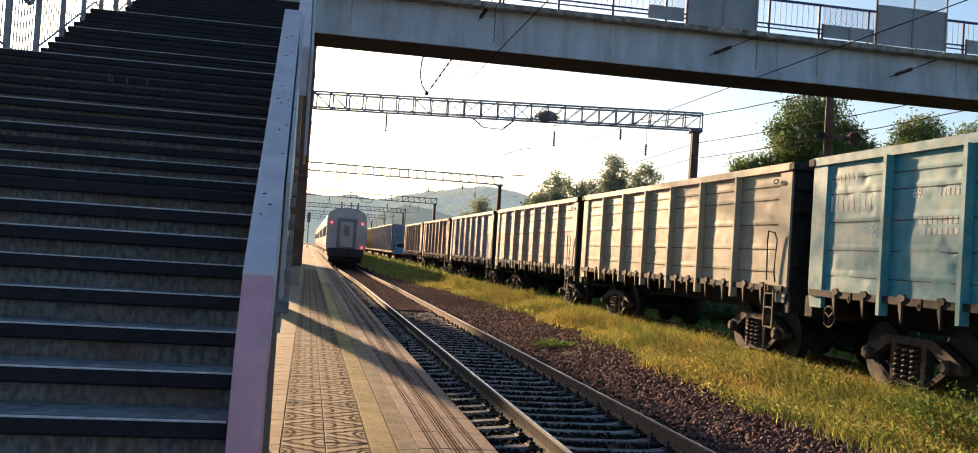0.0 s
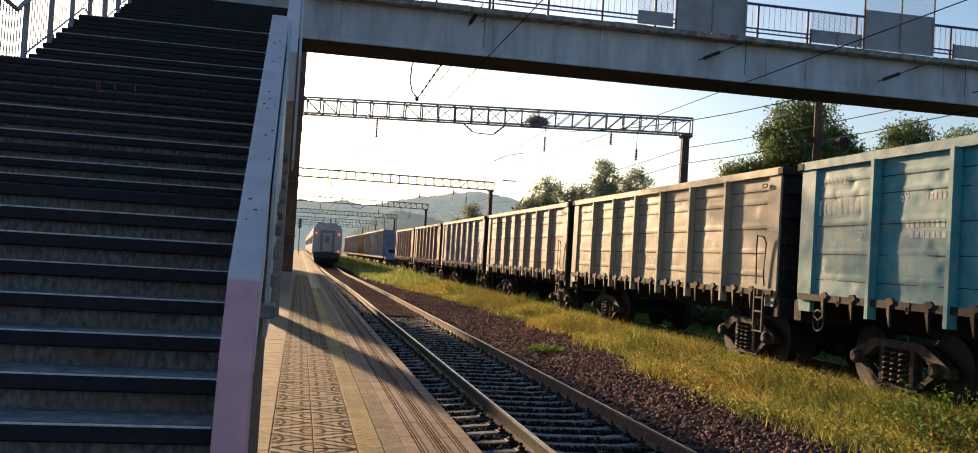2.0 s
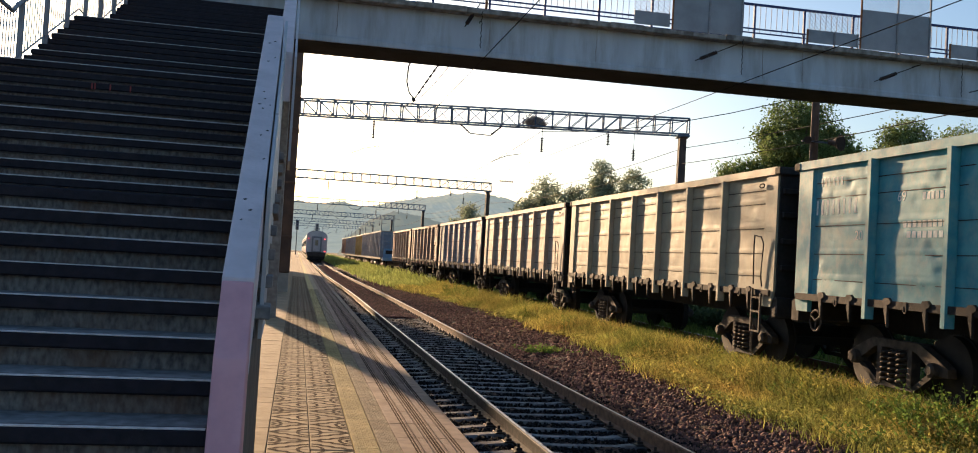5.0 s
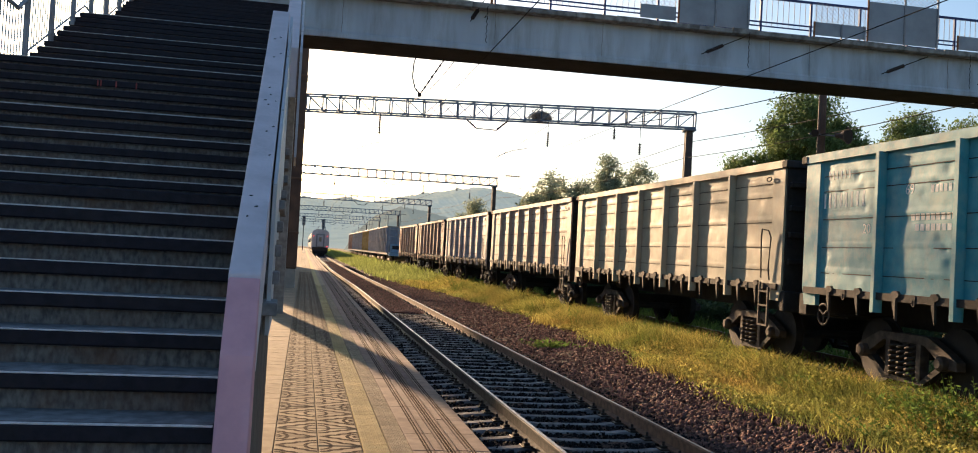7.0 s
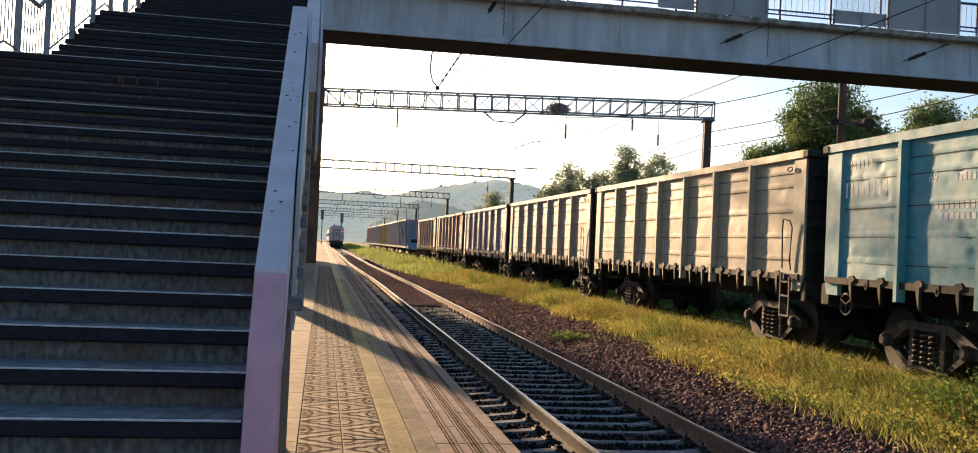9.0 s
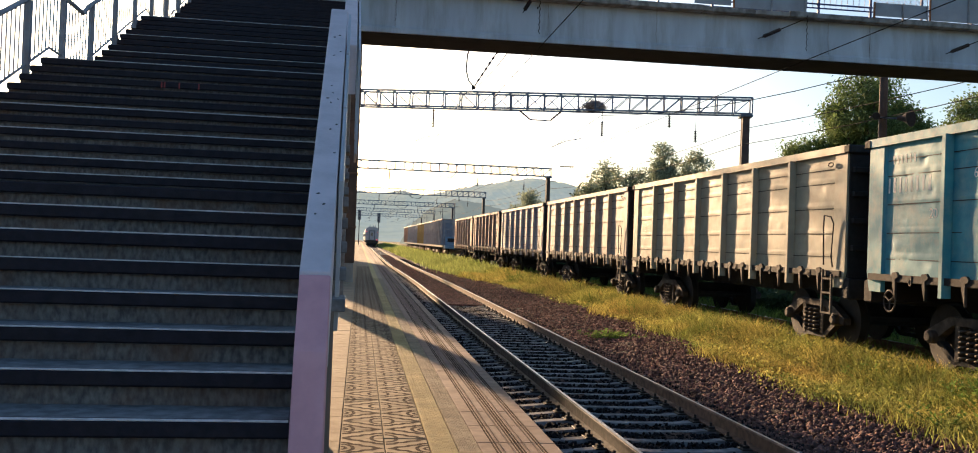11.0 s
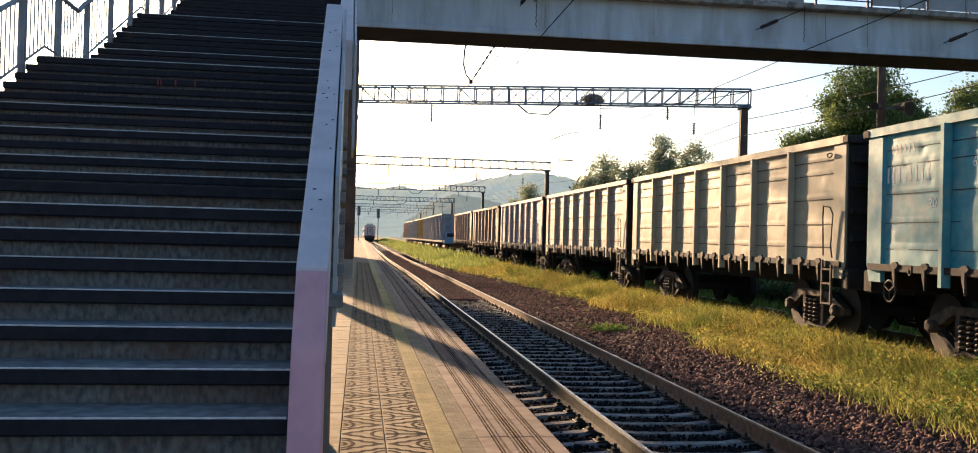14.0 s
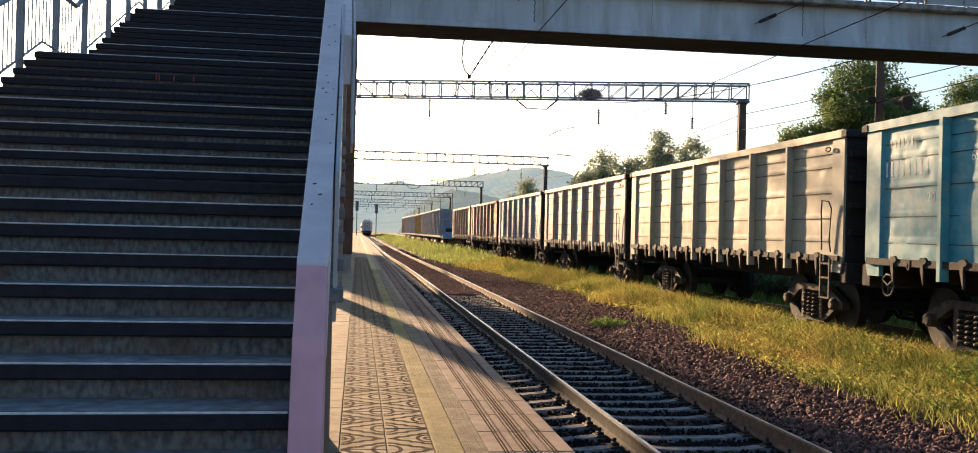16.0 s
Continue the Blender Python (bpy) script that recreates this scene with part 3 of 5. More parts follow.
                for k in (-1, 0, 1):
                    if (a + b) % 2:
                        t.box(cx - wd / nb * 0.85, cx + wd / nb * 0.85, cy + k * 0.018 - 0.006, cy + k * 0.018 + 0.006, 0.0, 0.010)
                    else:
                        t.box(cx + k * 0.015 - 0.005, cx + k * 0.015 + 0.005, cy - 0.026, cy + 0.026, 0.0, 0.010)
        data = t.data(name, m)
        n = 130
        for j in range(n):
            part(name, data, None, p, m=pose((x0 + x1) / 2, 5.2 + 0.3 * (j + 0.5), PZ + random.uniform(-0.002, 0.002)))
        part("far_" + name, Mesh().box(x0, x1, 5.2 + 0.3 * n, 420, PZ - 0.03, PZ), m, p)
    # edge slabs with raised brown bands and rows of studs
    ln = 0.768
    s = Mesh().box(-1.64, PX1, -ln / 2 + 0.005, ln / 2 - 0.005, -0.12, 0.0, c=0.006)
    for x0, x1 in ((-1.465, -1.355), (-1.255, -1.145)):
        s.box(x0, x1, -ln / 2 + 0.01, ln / 2 - 0.01, 0.0, 0.0025, 1)
        for x in (x0 - 0.022, x0 - 0.048, x1 + 0.022, x1 + 0.048):
            s.box(x - 0.006, x + 0.006, -ln / 2 + 0.01, ln / 2 - 0.01, 0.0, 0.005, 2)
        for x in (x0 + 0.014, x1 - 0.014):
            for k in range(20):
                y = -ln / 2 + (k + 0.5) * ln / 20
                s.box(x - 0.007, x + 0.007, y - 0.007, y + 0.007, 0.0025, 0.007, 0)
    data = s.data("edge_slab", [M["slab"], M["slab_brown"], M["groove"]])
    for j in range(90):
        part("edge_slab", data, None, p, m=pose(0, 5.2 + ln * (j + 0.5), PZ + random.uniform(-0.002, 0.003), 0, random.uniform(-0.15, 0.15)))
    far = Mesh().box(-1.64, PX1, 5.2 + ln * 90, 420, PZ - 0.12, PZ)
    for x0, x1 in ((-1.465, -1.355), (-1.255, -1.145)):
        far.box(x0, x1, 5.2 + ln * 90, 420, PZ, PZ + 0.004, 1)
    part("far_edge", far, [M["slab"], M["slab_brown"]], p)


build_platform()

# ---- footbridge stairs ----
RISE, RUN, LAND = 0.145, 0.3437, 1.248
Y0, Z0 = 5.38, 1.18          # nose of the step k = 0
K0, K1 = -6, 43
SKEW = 0.8                     # the stairs turn a little to the left of the track
STAIR_X = -2.955               # inner face of the curb at Y0


def nose(k):
    return Y0 + RUN * k + LAND * sum(k >= b for b in (8, 19, 30)), Z0 + RISE * k


def build_stairs():
    st = thing("staircase", pose(STAIR_X, Y0, 0, 0, 0, SKEW), "broad concrete staircase with dark step edges and painted curb", "staircase")
    W, OUT = -3.22, 0.20
    flights = [(K0, 7), (8, 18), (19, 29), (30, K1)]
    for k in range(K0, K1 + 1):
        y, z = nose(k)
        y -= Y0
        y1 = nose(k + 1)[0] - Y0 if k < K1 else y + 0.6
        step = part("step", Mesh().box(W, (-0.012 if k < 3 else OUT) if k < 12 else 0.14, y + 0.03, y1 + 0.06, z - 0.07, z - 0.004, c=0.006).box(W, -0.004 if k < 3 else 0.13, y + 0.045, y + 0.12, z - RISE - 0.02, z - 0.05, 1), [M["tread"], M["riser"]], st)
        wob = random.uniform(-0.004, 0.004)
        part("step_edge", Mesh().box(W, -0.003, y + wob - 0.004, y + 0.07, z - 0.066 + wob, z + 0.002 + wob / 2, c=0.008), M["nosing"], step, "dark painted step edge")
        if k < 7 or k in (8, 9, 11, 13, 18, 19, 22, 25, 29):
            part("worn_edge", Mesh().box(W + 0.02, -0.01, y - 0.002, y + (0.028 if k < 5 else 0.014), z + 0.0, z + (0.005 if k < 5 else 0.008)), M["worn"], step, "worn step edge with sky glint painted in")
    # sloping slabs under the upper flights, landings, and solid masonry under the first flight
    for n, (a, b) in enumerate(flights):
        (ya, za), (yb, zb) = nose(a), nose(b)
        ya, yb = ya - Y0, yb - Y0
        end = nose(b + 1)[0] - Y0 if b < K1 else yb + 0.4
        if n == 0:
            pr = [(ya + 0.13, 0.15), (end + 0.3, 0.15), (end + 0.3, zb - RISE - 0.02), (yb + 0.13, zb - RISE - 0.02), (ya + 0.13, za - RISE)]
            part("masonry_base", Mesh().prism([(p[0], p[1]) for p in pr], "x", W + 0.03, -0.003), M["rubble"], st, "rough dark masonry under the lowest flight")
        else:
            pr = [(ya + 0.12, za - RISE - 0.02), (yb + 0.12, zb - RISE - 0.02), (end + 0.05, zb - RISE - 0.02), (end + 0.05, zb - RISE - 0.3), (yb + 0.2, zb - RISE - 0.32), (ya + 0.2, za - RISE - 0.34)]
            part("flight_slab", Mesh().prism(pr, "x", W + 0.03, 0.12), M["rubble"], st, "dark rough concrete flight")
    # straight parapet: pink sloping end, white lower length, then the upper length set a little outwards
    cw = 0.132
    part("parapet_end", Mesh().prism([(4.85 - Y0, PZ - 0.03), (5.25 - Y0, 1.09), (5.40 - Y0, 1.46), (5.65 - Y0, 1.76), (5.67 - Y0, 1.76), (5.67 - Y0, PZ - 0.03)], "x", 0.0, cw), M["curb_pink"], st, "pink painted sloping parapet end", bevel=0.008)

    def parapet(y0, z0, y1, z1, x0, x1):
        return Mesh().prism([(y0, z0), (y1, z1), (y1, z1 - 0.42), (y0, z0 - 0.42)], "x", x0, x1)

    part("parapet", parapet(5.672 - Y0, 1.775, 9.7 - Y0, 3.84, -0.002, cw + 0.002), M["curb_white"], st, "white painted parapet length", bevel=0.008)
    part("parapet", parapet(9.72 - Y0, 3.55, 23.2 - Y0, 8.75, 0.09, 0.09 + cw), M["curb_white"], st, "white painted parapet length", bevel=0.008)
    part("side_wall", Mesh().prism([(5.69 - Y0, PZ - 0.04), (9.6 - Y0, PZ - 0.04), (9.6 - Y0, 2.15), (5.69 - Y0, 1.30)], "x", 0.0, cw - 0.012), M["rubble"], st, "rough dark masonry side wall")
    for i in range(16):
        u = 6.6 + i * 1.03
        lower = u < 9.6
        zt = 1.775 + (u - 5.672) * 0.513 if lower else 3.55 + (u - 9.72) * 0.386
        sl = 0.513 if lower else 0.386
        x0 = cw + 0.012 if lower else cw + 0.105
        drop = random.uniform(0.75, 1.0)
        part("side_sheet", Mesh().prism([(u - Y0, zt - drop), (u + 1.0 - Y0, zt - drop), (u + 1.0 - Y0, zt + sl - 0.03), (u - Y0, zt - 0.03)], "x", x0, x0 + 0.02), M["white_sheet"], st, "white painted side sheet")
    # red paint strokes on one step edge, dark chips along the curb
    y, z = nose(16)
    for x in (-1.80, -1.77, -1.62, -1.42):
        part("paint_stroke", Mesh().box(x, x + 0.014, y - Y0 - 0.012, y - Y0 - 0.008, z - 0.07, z - 0.004), M["red"], st, "faded red paint stroke")
    for i in range(15):
        u = 0.4 + 3.8 * random.random()
        zz = 1.775 + (u + Y0 - 5.672) * 0.513
        a = random.uniform(-0.6, 0.6)
        l = random.uniform(0.004, 0.010)
        m = pose(random.uniform(0.02, 0.115), u, zz + 0.0015, 27.2, 0, math.degrees(a))
        part("paint_chip", Mesh().prism([(-l, -0.004), (l * 0.4, -0.007), (l, 0.002), (0, 0.006)], "z", -0.001, 0.0025), M["rubble"], st, "dark chip in the paint", m=m)
    # left-hand railing
    xl = W + 0.05
    rail_h = 0.82
    path = []
    for a, b in flights:
        (ya, za), (yb, zb) = nose(a), nose(b)
        path += [(ya - Y0 + 0.1, za), (yb - Y0 + 0.1, zb), (nose(b + 1)[0] - Y0 - 0.15 if b < K1 else yb - Y0 + 0.5, zb)]
    part("handrail", Mesh().tube([(xl, y, z + rail_h) for y, z in path], 0.028, 8), M["rail_grey"], st, "grey painted handrail")
    part("bottom_rail", Mesh().tube([(xl, y, z + 0.13) for y, z in path], 0.014, 6), M["rail_grey"], st)
    ys, zs = [p[0] for p in path], [p[1] for p in path]
    post = Mesh().box(-0.032, 0.032, -0.032, 0.032, 0, rail_h, c=0.004).data("railing_post", M["rail_grey"])
    picket = Mesh().tube([(0, 0, 0.13), (0, 0, rail_h - 0.02)], 0.008, 5).data("picket", M["rail_grey"])
    y = ys[0]
    k = 0
    while y < ys[-1]:
        z = float(np.interp(y, ys, zs))
        if k % 10 == 0:
            part("railing_post", post, None, st, m=pose(xl, y, z - 0.02))
            part("railing_brace", Mesh().bar((xl, y + 0.02, z + 0.22), (xl, y + 0.34, z + 0.10), 0.02), M["rail_grey"], st) if k % 40 == 20 else None
        else:
            part("picket", picket, None, st, m=pose(xl, y, z))
        y += 0.125
        k += 1


build_stairs()

# ---- footbridge ----
BX0, BX1 = -6.6, 34.0
BY, BZ0, BZ1 = 23.3, 6.52, 7.44


def insulator_string(p0, p1, n, r=0.09):
    """One turned shape: a rod swelling into n sheds."""
    a, b = Vector(p0), Vector(p1)
    pts, radii = [a], [0.02]
    for i in range(n):
        u = 0.08 + 0.84 * i / max(1, n - 1)
        for du, k in ((-0.035, 0.03), (0.0, r), (0.03, 0.05), (0.04, 0.03)):
            pts.append(a.lerp(b, u + du))
            radii.append(k)
    return Mesh().tube(pts + [b], radii + [0.02], 8)


def build_bridge():
    br = thing("footbridge", pose(0, BY, 0), "pale grey concrete footbridge with railings and sheet panels over the tracks", "footbridge")
    part("girder", Mesh().prism([(-0.03, BZ0), (1.45, BZ0), (1.45, BZ1), (0.03, BZ1), (0.01, BZ0 + 0.16), (-0.03, BZ0 + 0.11)], "x", BX0, BX1), M["girder"], br, "pale painted concrete girder")
    # crumbling slab edge made of uneven stretches
    x = BX0
    while x < BX1:
        l = random.uniform(0.5, 1.3)
        o, h = random.uniform(-0.025, 0.02), random.uniform(-0.02, 0.01)
        part("deck_edge", Mesh().box(x, x + l - 0.006, -0.27 + o, 0.4, BZ1 + 0.002, BZ1 + 0.13 + h, c=0.015), M["slab_edge"], br, "crumbling concrete deck edge")
        x += l
    part("deck", Mesh().box(BX0, BX1, 0.405, 3.4, BZ1 + 0.002, BZ1 + 0.12), M["concrete"], br)
    zt, zb = BZ1 + 1.01, BZ1 + 0.42
    post = Mesh().box(-0.025, 0.025, -0.025, 0.025, BZ1 + 0.1, zt + 0.02, c=0.004).data("railing_post", M["rail_blue"])
    bar = Mesh().tube([(0, 0, zb - 0.08), (0, 0, zt - 0.02)], 0.008, 5).data("baluster", M["rail_grey"])
    for yy in (0.02, 3.25):
        front = yy < 1
        x0 = -2.9 if front else BX0
        for z, r in ((zt, 0.026), (zb, 0.016), (zb - 0.1, 0.014)):
            part("railing_bar", Mesh().box(x0, BX1, yy - r, yy + r, z - r, z + r), M["rail_blue"], br, "blue painted railing bar")
        x, k = x0 + 0.3, 0
        while x < (16.5 if front else 17.5):
            if k % 9 == 0:
                part("railing_post", post, None, br, m=pose(x, yy, 0))
            else:
                part("baluster", bar, None, br, m=pose(x, yy, 0))
            x += 0.145
            k += 1
    # sheet panels on the front railing
    for x0, x1, z0, z1, m, label in ((5.72, 7.48, 7.62, 9.3, "panel_grey", "tall grey sheet panel"), (10.62, 12.52, 7.64, 8.62, "panel_grey", "grey sheet panel"), (4.78, 5.66, 7.66, 7.98, "panel_grey", "low grey sheet"), (9.2, 10.55, 7.66, 7.98, "panel_grey", "low grey sheet"), (13.1, 14.6, 7.66, 8.0, "panel_grey", "low grey sheet"), (1.2, 1.26, 7.6, 8.6, "rust", "")):
        p = part("sheet_panel", Mesh().box(x0, x1, -0.05, -0.03, z0, z1, c=0.004), M[m], br, label)
        if x1 - x0 > 1:
            for xx in (x0, (x0 + x1) / 2 + 0.05, x1):
                part("panel_post", Mesh().box(xx - 0.02, xx + 0.02, -0.08, -0.052, z0 - 0.1, z1 + (0.9 if z1 > 8.5 else 0.0)), M["rail_grey"] if xx > x0 else M["rust"], p)
    # tension insulators where the wires are tied to the girder face
    for (x, z), (dx, dz) in (((6.24, 6.87), (1.15, 0.55)), ((10.91, 6.81), (1.3, 0.55)), ((0.72, 7.1), (0.35, 0.6))):
        a, b = Vector((x, -0.30, z)), Vector((x + dx, -0.10, z + dz))
        t = part("tie_rod", Mesh().tube([a, b], 0.012, 6), M["wire"], br, "dark wire tie with insulators")
        part("insulator", insulator_string(a.lerp(b, 0.1), a.lerp(b, 0.5), 9, 0.03), M["porcelain"], t)
    for x in (1.1, 7.42, 13.3):
        n = Mesh()
        pts = [(x + 0.012 * (-1) ** i, -0.30, BZ1 + 0.05 - 0.07 * i) for i in range(13)]
        n.tube(pts, 0.009, 4)
        part("hanging_chain", n, M["wire"], br)
    for x in (-2.1, 1.35, 3.9, 8.1, 9.15, 12.9, 14.4):
        me = Mesh()
        pts = [(x + random.uniform(-0.012, 0.012), 0.012 - 0.03 * i / 6, BZ1 - 0.02 - (BZ1 - BZ0 - 0.15) * i / 6) for i in range(7)]
        part("joint", me.tube(pts, 0.006, 4), M["slab_edge"], br, "dark vertical joint in the girder")
    for x0, x1, z0, z1 in ((4.78, 5.66, 7.98, 8.44), (9.2, 10.55, 7.98, 8.44), (10.62, 12.52, 8.62, 9.5)):
        net = Mesh()
        h, step = z1 - z0, 0.11
        for i in range(int((x1 - x0 + h) / step)):
            for sgn in (1, -1):
                u = i * step - h
                a0, a1 = max(0.0, -u), min(h, x1 - x0 - u)
                if a1 > a0:
                    net.bar((x0 + u + a0, -0.045, z0 + a0 if sgn > 0 else z1 - a0), (x0 + u + a1, -0.045, z0 + a1 if sgn > 0 else z1 - a1), 0.007)
        part("wire_netting", net, M["rail_grey"], br, "diamond wire netting")
    # near-black sheet added because the bare girder underside came out too brightly lit
    part("soffit", Mesh().box(BX0, BX1, 0.03, 1.44, BZ0 - 0.02, BZ0 - 0.004), M["soffit"], br, "near-black underside sheet")
    for x in (18.0, 30.0):
        part("pier", Mesh().box(x - 0.45, x + 0.45, 0.25, 1.2, -0.1, BZ0 + 0.002, c=0.03), M["concrete"], br, "concrete bridge pier")
    # this pier is unseen, sized to cast the narrow shadow band on the platform
    part("pier", Mesh().box(-3.62, -3.06, 2.4, 3.1, 0.15, BZ1 + 0.002, c=0.03), M["concrete"], br, "concrete bridge pier")
    return br


build_bridge()

# brown column standing further along the platform
col = thing("column", pose(-3.9, 40.6, PZ), "tall rusty brown column on a grey plinth on the platform", "column")
# plinth is added so the shaft rests on the platform
part("plinth", Mesh().box(-1.2, 0.99, -0.55, 0.6, -0.02, 0.74, c=0.02), M["plinth"], col)
# shaft is widened out of view on its left to cast more shade
part("shaft", Mesh().box(-1.22, 1.02, -0.6, 0.6, 0.742, 10.2, c=0.03), M["brown_column"], col)
for z in (2.1, 4.2, 6.3, 8.2):
    part("band", Mesh().box(-1.24, 1.04, -0.62, 0.62, z, z + 0.08, c=0.01), M["brown_column"], col)


# ---- overhead line gantries ----


def build_gantry():
    X0, X1 = -5.2, 12.75
    ga = thing("gantry", pose(0, 40.5, 0), "steel lattice overhead line gantry on concrete masts", "gantry", "line of overhead gantries")
    zb, zt, hw = 7.62, 8.28, 0.33
    for y in (-hw, hw):
        for z in (zb, zt):
            part("chord", Mesh().box(X0, X1, y - 0.032, y + 0.032, z - 0.036, z + 0.036), M["galv"], ga)
    n = 25
    w = (X1 - X0) / n
    upright = Mesh().bar((0, 0, zb), (0, 0, zt), 0.056).data("upright", M["galv"])
    cross = Mesh().bar((0, -hw, 0), (0, hw, 0), 0.035).data("crossbar", M["galv"])
    diag = [Mesh().bar((0, 0, zb), (w, 0, zt), 0.034).data("diagonal", M["galv"]), Mesh().bar((0, 0, zt), (w, 0, zb), 0.034).data("diagonal", M["galv"])]
    for i in range(n + 1):
        for y in (-hw, hw):
            part("upright", upright, None, ga, m=pose(X0 + i * w, y, 0))
            if i < n:
                part("diagonal", diag[(1 if i < 9 else 0) if y < 0 else (1 if i < 15 else 0)], None, ga, m=pose(X0 + i * w, y, 0))
        for z in (zb, zt):
            part("crossbar", cross, None, ga, m=pose(X0 + i * w, 0, z))
    for x in (X1 - 0.22, X0 + 0.2):
        for dy in (-0.16, 0.16):
            part("mast", Mesh().prism([(x - 0.2, -0.3), (x + 0.2, -0.3), (x + 0.14, zb - 0.043), (x - 0.14, zb - 0.043)], "y", dy - 0.1, dy + 0.1), M["mast"], ga, "dark brown mast")
        part("mast_cap", Mesh().box(x - 0.25, x + 0.25, -0.42, 0.42, zb - 0.12, zb - 0.043), M["galv"], ga)
    # hanging insulators and cross-span gear
    for x, z0, z1 in ((-0.62, 7.55, 6.75), (6.6, 7.2, 6.55), (9.4, 7.5, 7.0), (10.5, 6.9, 6.4)):
        s = part("drop_rod", Mesh().tube([(x, 0, zb), (x, 0, z0)], 0.012, 5), M["wire"], ga)
        part("insulator", insulator_string((x, 0, z0), (x, 0, z1), 7, 0.11), M["porcelain"], s)
    loop = part("jumper_wire", Mesh().tube([(3.1, 0, zb - 0.05), (3.55, 0, zb - 0.42), (4.4, 0, zb - 0.46), (4.85, 0, zb - 0.06)], 0.026, 5), M["wire"], ga)
    part("insulator", insulator_string((3.1, 0, zb - 0.06), (3.52, 0, zb - 0.4), 4, 0.09), M["porcelain"], loop)
    part("insulator", insulator_string((4.42, 0, zb - 0.42), (4.83, 0, zb - 0.07), 4, 0.09), M["porcelain"], loop)
    for x in (0.0, 6.1):
        part("steady_arm", Mesh().tube([(x - 1.6, 0, 6.05), (x - 1.0, 0, 6.32), (x - 0.35, 0, 6.45)], 0.018, 5), M["galv"], ga)
    return ga


gantry = build_gantry()
gantry.matrix_basis = pose(0.85, 43.36, 0.04, 0, 0, -13.2)
for y in (81.7, 124.4, 166.0, 208.0, 250.0):
    copy_thing(gantry, pose(0.15, y, 0))

# bird's nest on the nearest gantry
nest = Mesh()
for i in range(170):
    a = Vector((random.gauss(0, 0.27), random.gauss(0, 0.2), abs(random.gauss(0.16, 0.12))))
    d = Vector((random.gauss(0, 1), random.gauss(0, 1), random.gauss(0, 0.35))).normalized() * random.uniform(0.12, 0.22)
    nest.bar(a - d, a + d, 0.018)
rings = []
for j, (z, r) in enumerate(((0.0, 0.25), (0.08, 0.40), (0.2, 0.46), (0.32, 0.38), (0.4, 0.2))):
    rings.append([(r * 0.95 * math.cos(a) * random.uniform(0.85, 1.1), r * 0.7 * math.sin(a) * random.uniform(0.85, 1.1), z + random.uniform(-0.02, 0.02)) for a in np.linspace(0, 2 * math.pi, 14, endpoint=False)])
nest.add([p for ring in rings for p in ring], [(14 * j + i, 14 * j + (i + 1) % 14, 14 * j + 14 + (i + 1) % 14, 14 * j + 14 + i) for j in range(4) for i in range(14)] + [tuple(range(56, 70)), tuple(reversed(range(14)))])
ob = new("bird_nest", nest.data("bird_nest", M["nest"]))
ob.matrix_basis = pose(6.95, 41.95, 7.69)
tagged(ob, "untidy dark twig nest on the lattice gantry", "nest")


def wire(name, points, r, label, sag=0.0):
    pts = []
    for a, b in zip(points[:-1], points[1:]):
        a, b = Vector(a), Vector(b)
        for i in range(8):
            u = i / 8
            q = a.lerp(b, u)
            pts.append(q - Vector((0, 0, sag * 4 * u * (1 - u))))
    pts.append(Vector(points[-1]))
    ob = new(name, Mesh().tube(pts, r, 5).data(name, M["wire"]))
    return tagged(ob, label, "wire", "overhead wires")


GY = [43.0, 81.7, 124.4, 166.0, 208.0, 250.0]
for xc, zc in ((0.8, 6.15), (6.83, 6.25)):
    wire("contact_wire", [(xc, -12, zc)] + [(xc + 0.25 * (-1) ** i, y, zc) for i, y in enumerate(GY)], 0.010, "thin overhead contact wire above the track")
wire("messenger_wire", [(1.1, 23.2, 7.3), (1.55, 43.2, 8.3), (0.8, 81.7, 7.2), (0.8, 124.4, 7.2), (0.8, 166, 7.2)], 0.014, "thin sagging messenger wire over the tracks", 0.35)
wire("messenger_wire", [(12.2, 23.1, 7.36), (6.9, 40.5, 7.3), (6.83, 81.7, 7.3), (6.83, 124.4, 7.3), (6.83, 166, 7.3)], 0.014, "thin sagging messenger wire over the tracks", 0.5)
stay = wire("stay_wire", [(6.865, 60, 6.80), (13.0, 60, 6.75)], 0.012, "cross wire with an insulator between two overhead wires", 0.03)
part("insulator", insulator_string((9.2, 60, 6.745), (10.1, 60, 6.74), 6, 0.11), M["porcelain"], stay)
wire("feeder_wire", [(13.6, 4, 6.9), (12.9, 40.5, 6.4), (12.7, 81.7, 6.6), (12.7, 124, 6.6), (12.7, 166, 6.6)], 0.014, "sagging feeder wire on the masts", 0.4)
wire("feeder_wire", [(14.5, 4, 7.4), (13.1, 40.5, 7.1), (12.9, 81.7, 7.2), (12.9, 124, 7.2)], 0.014, "sagging feeder wire on the masts", 0.4)

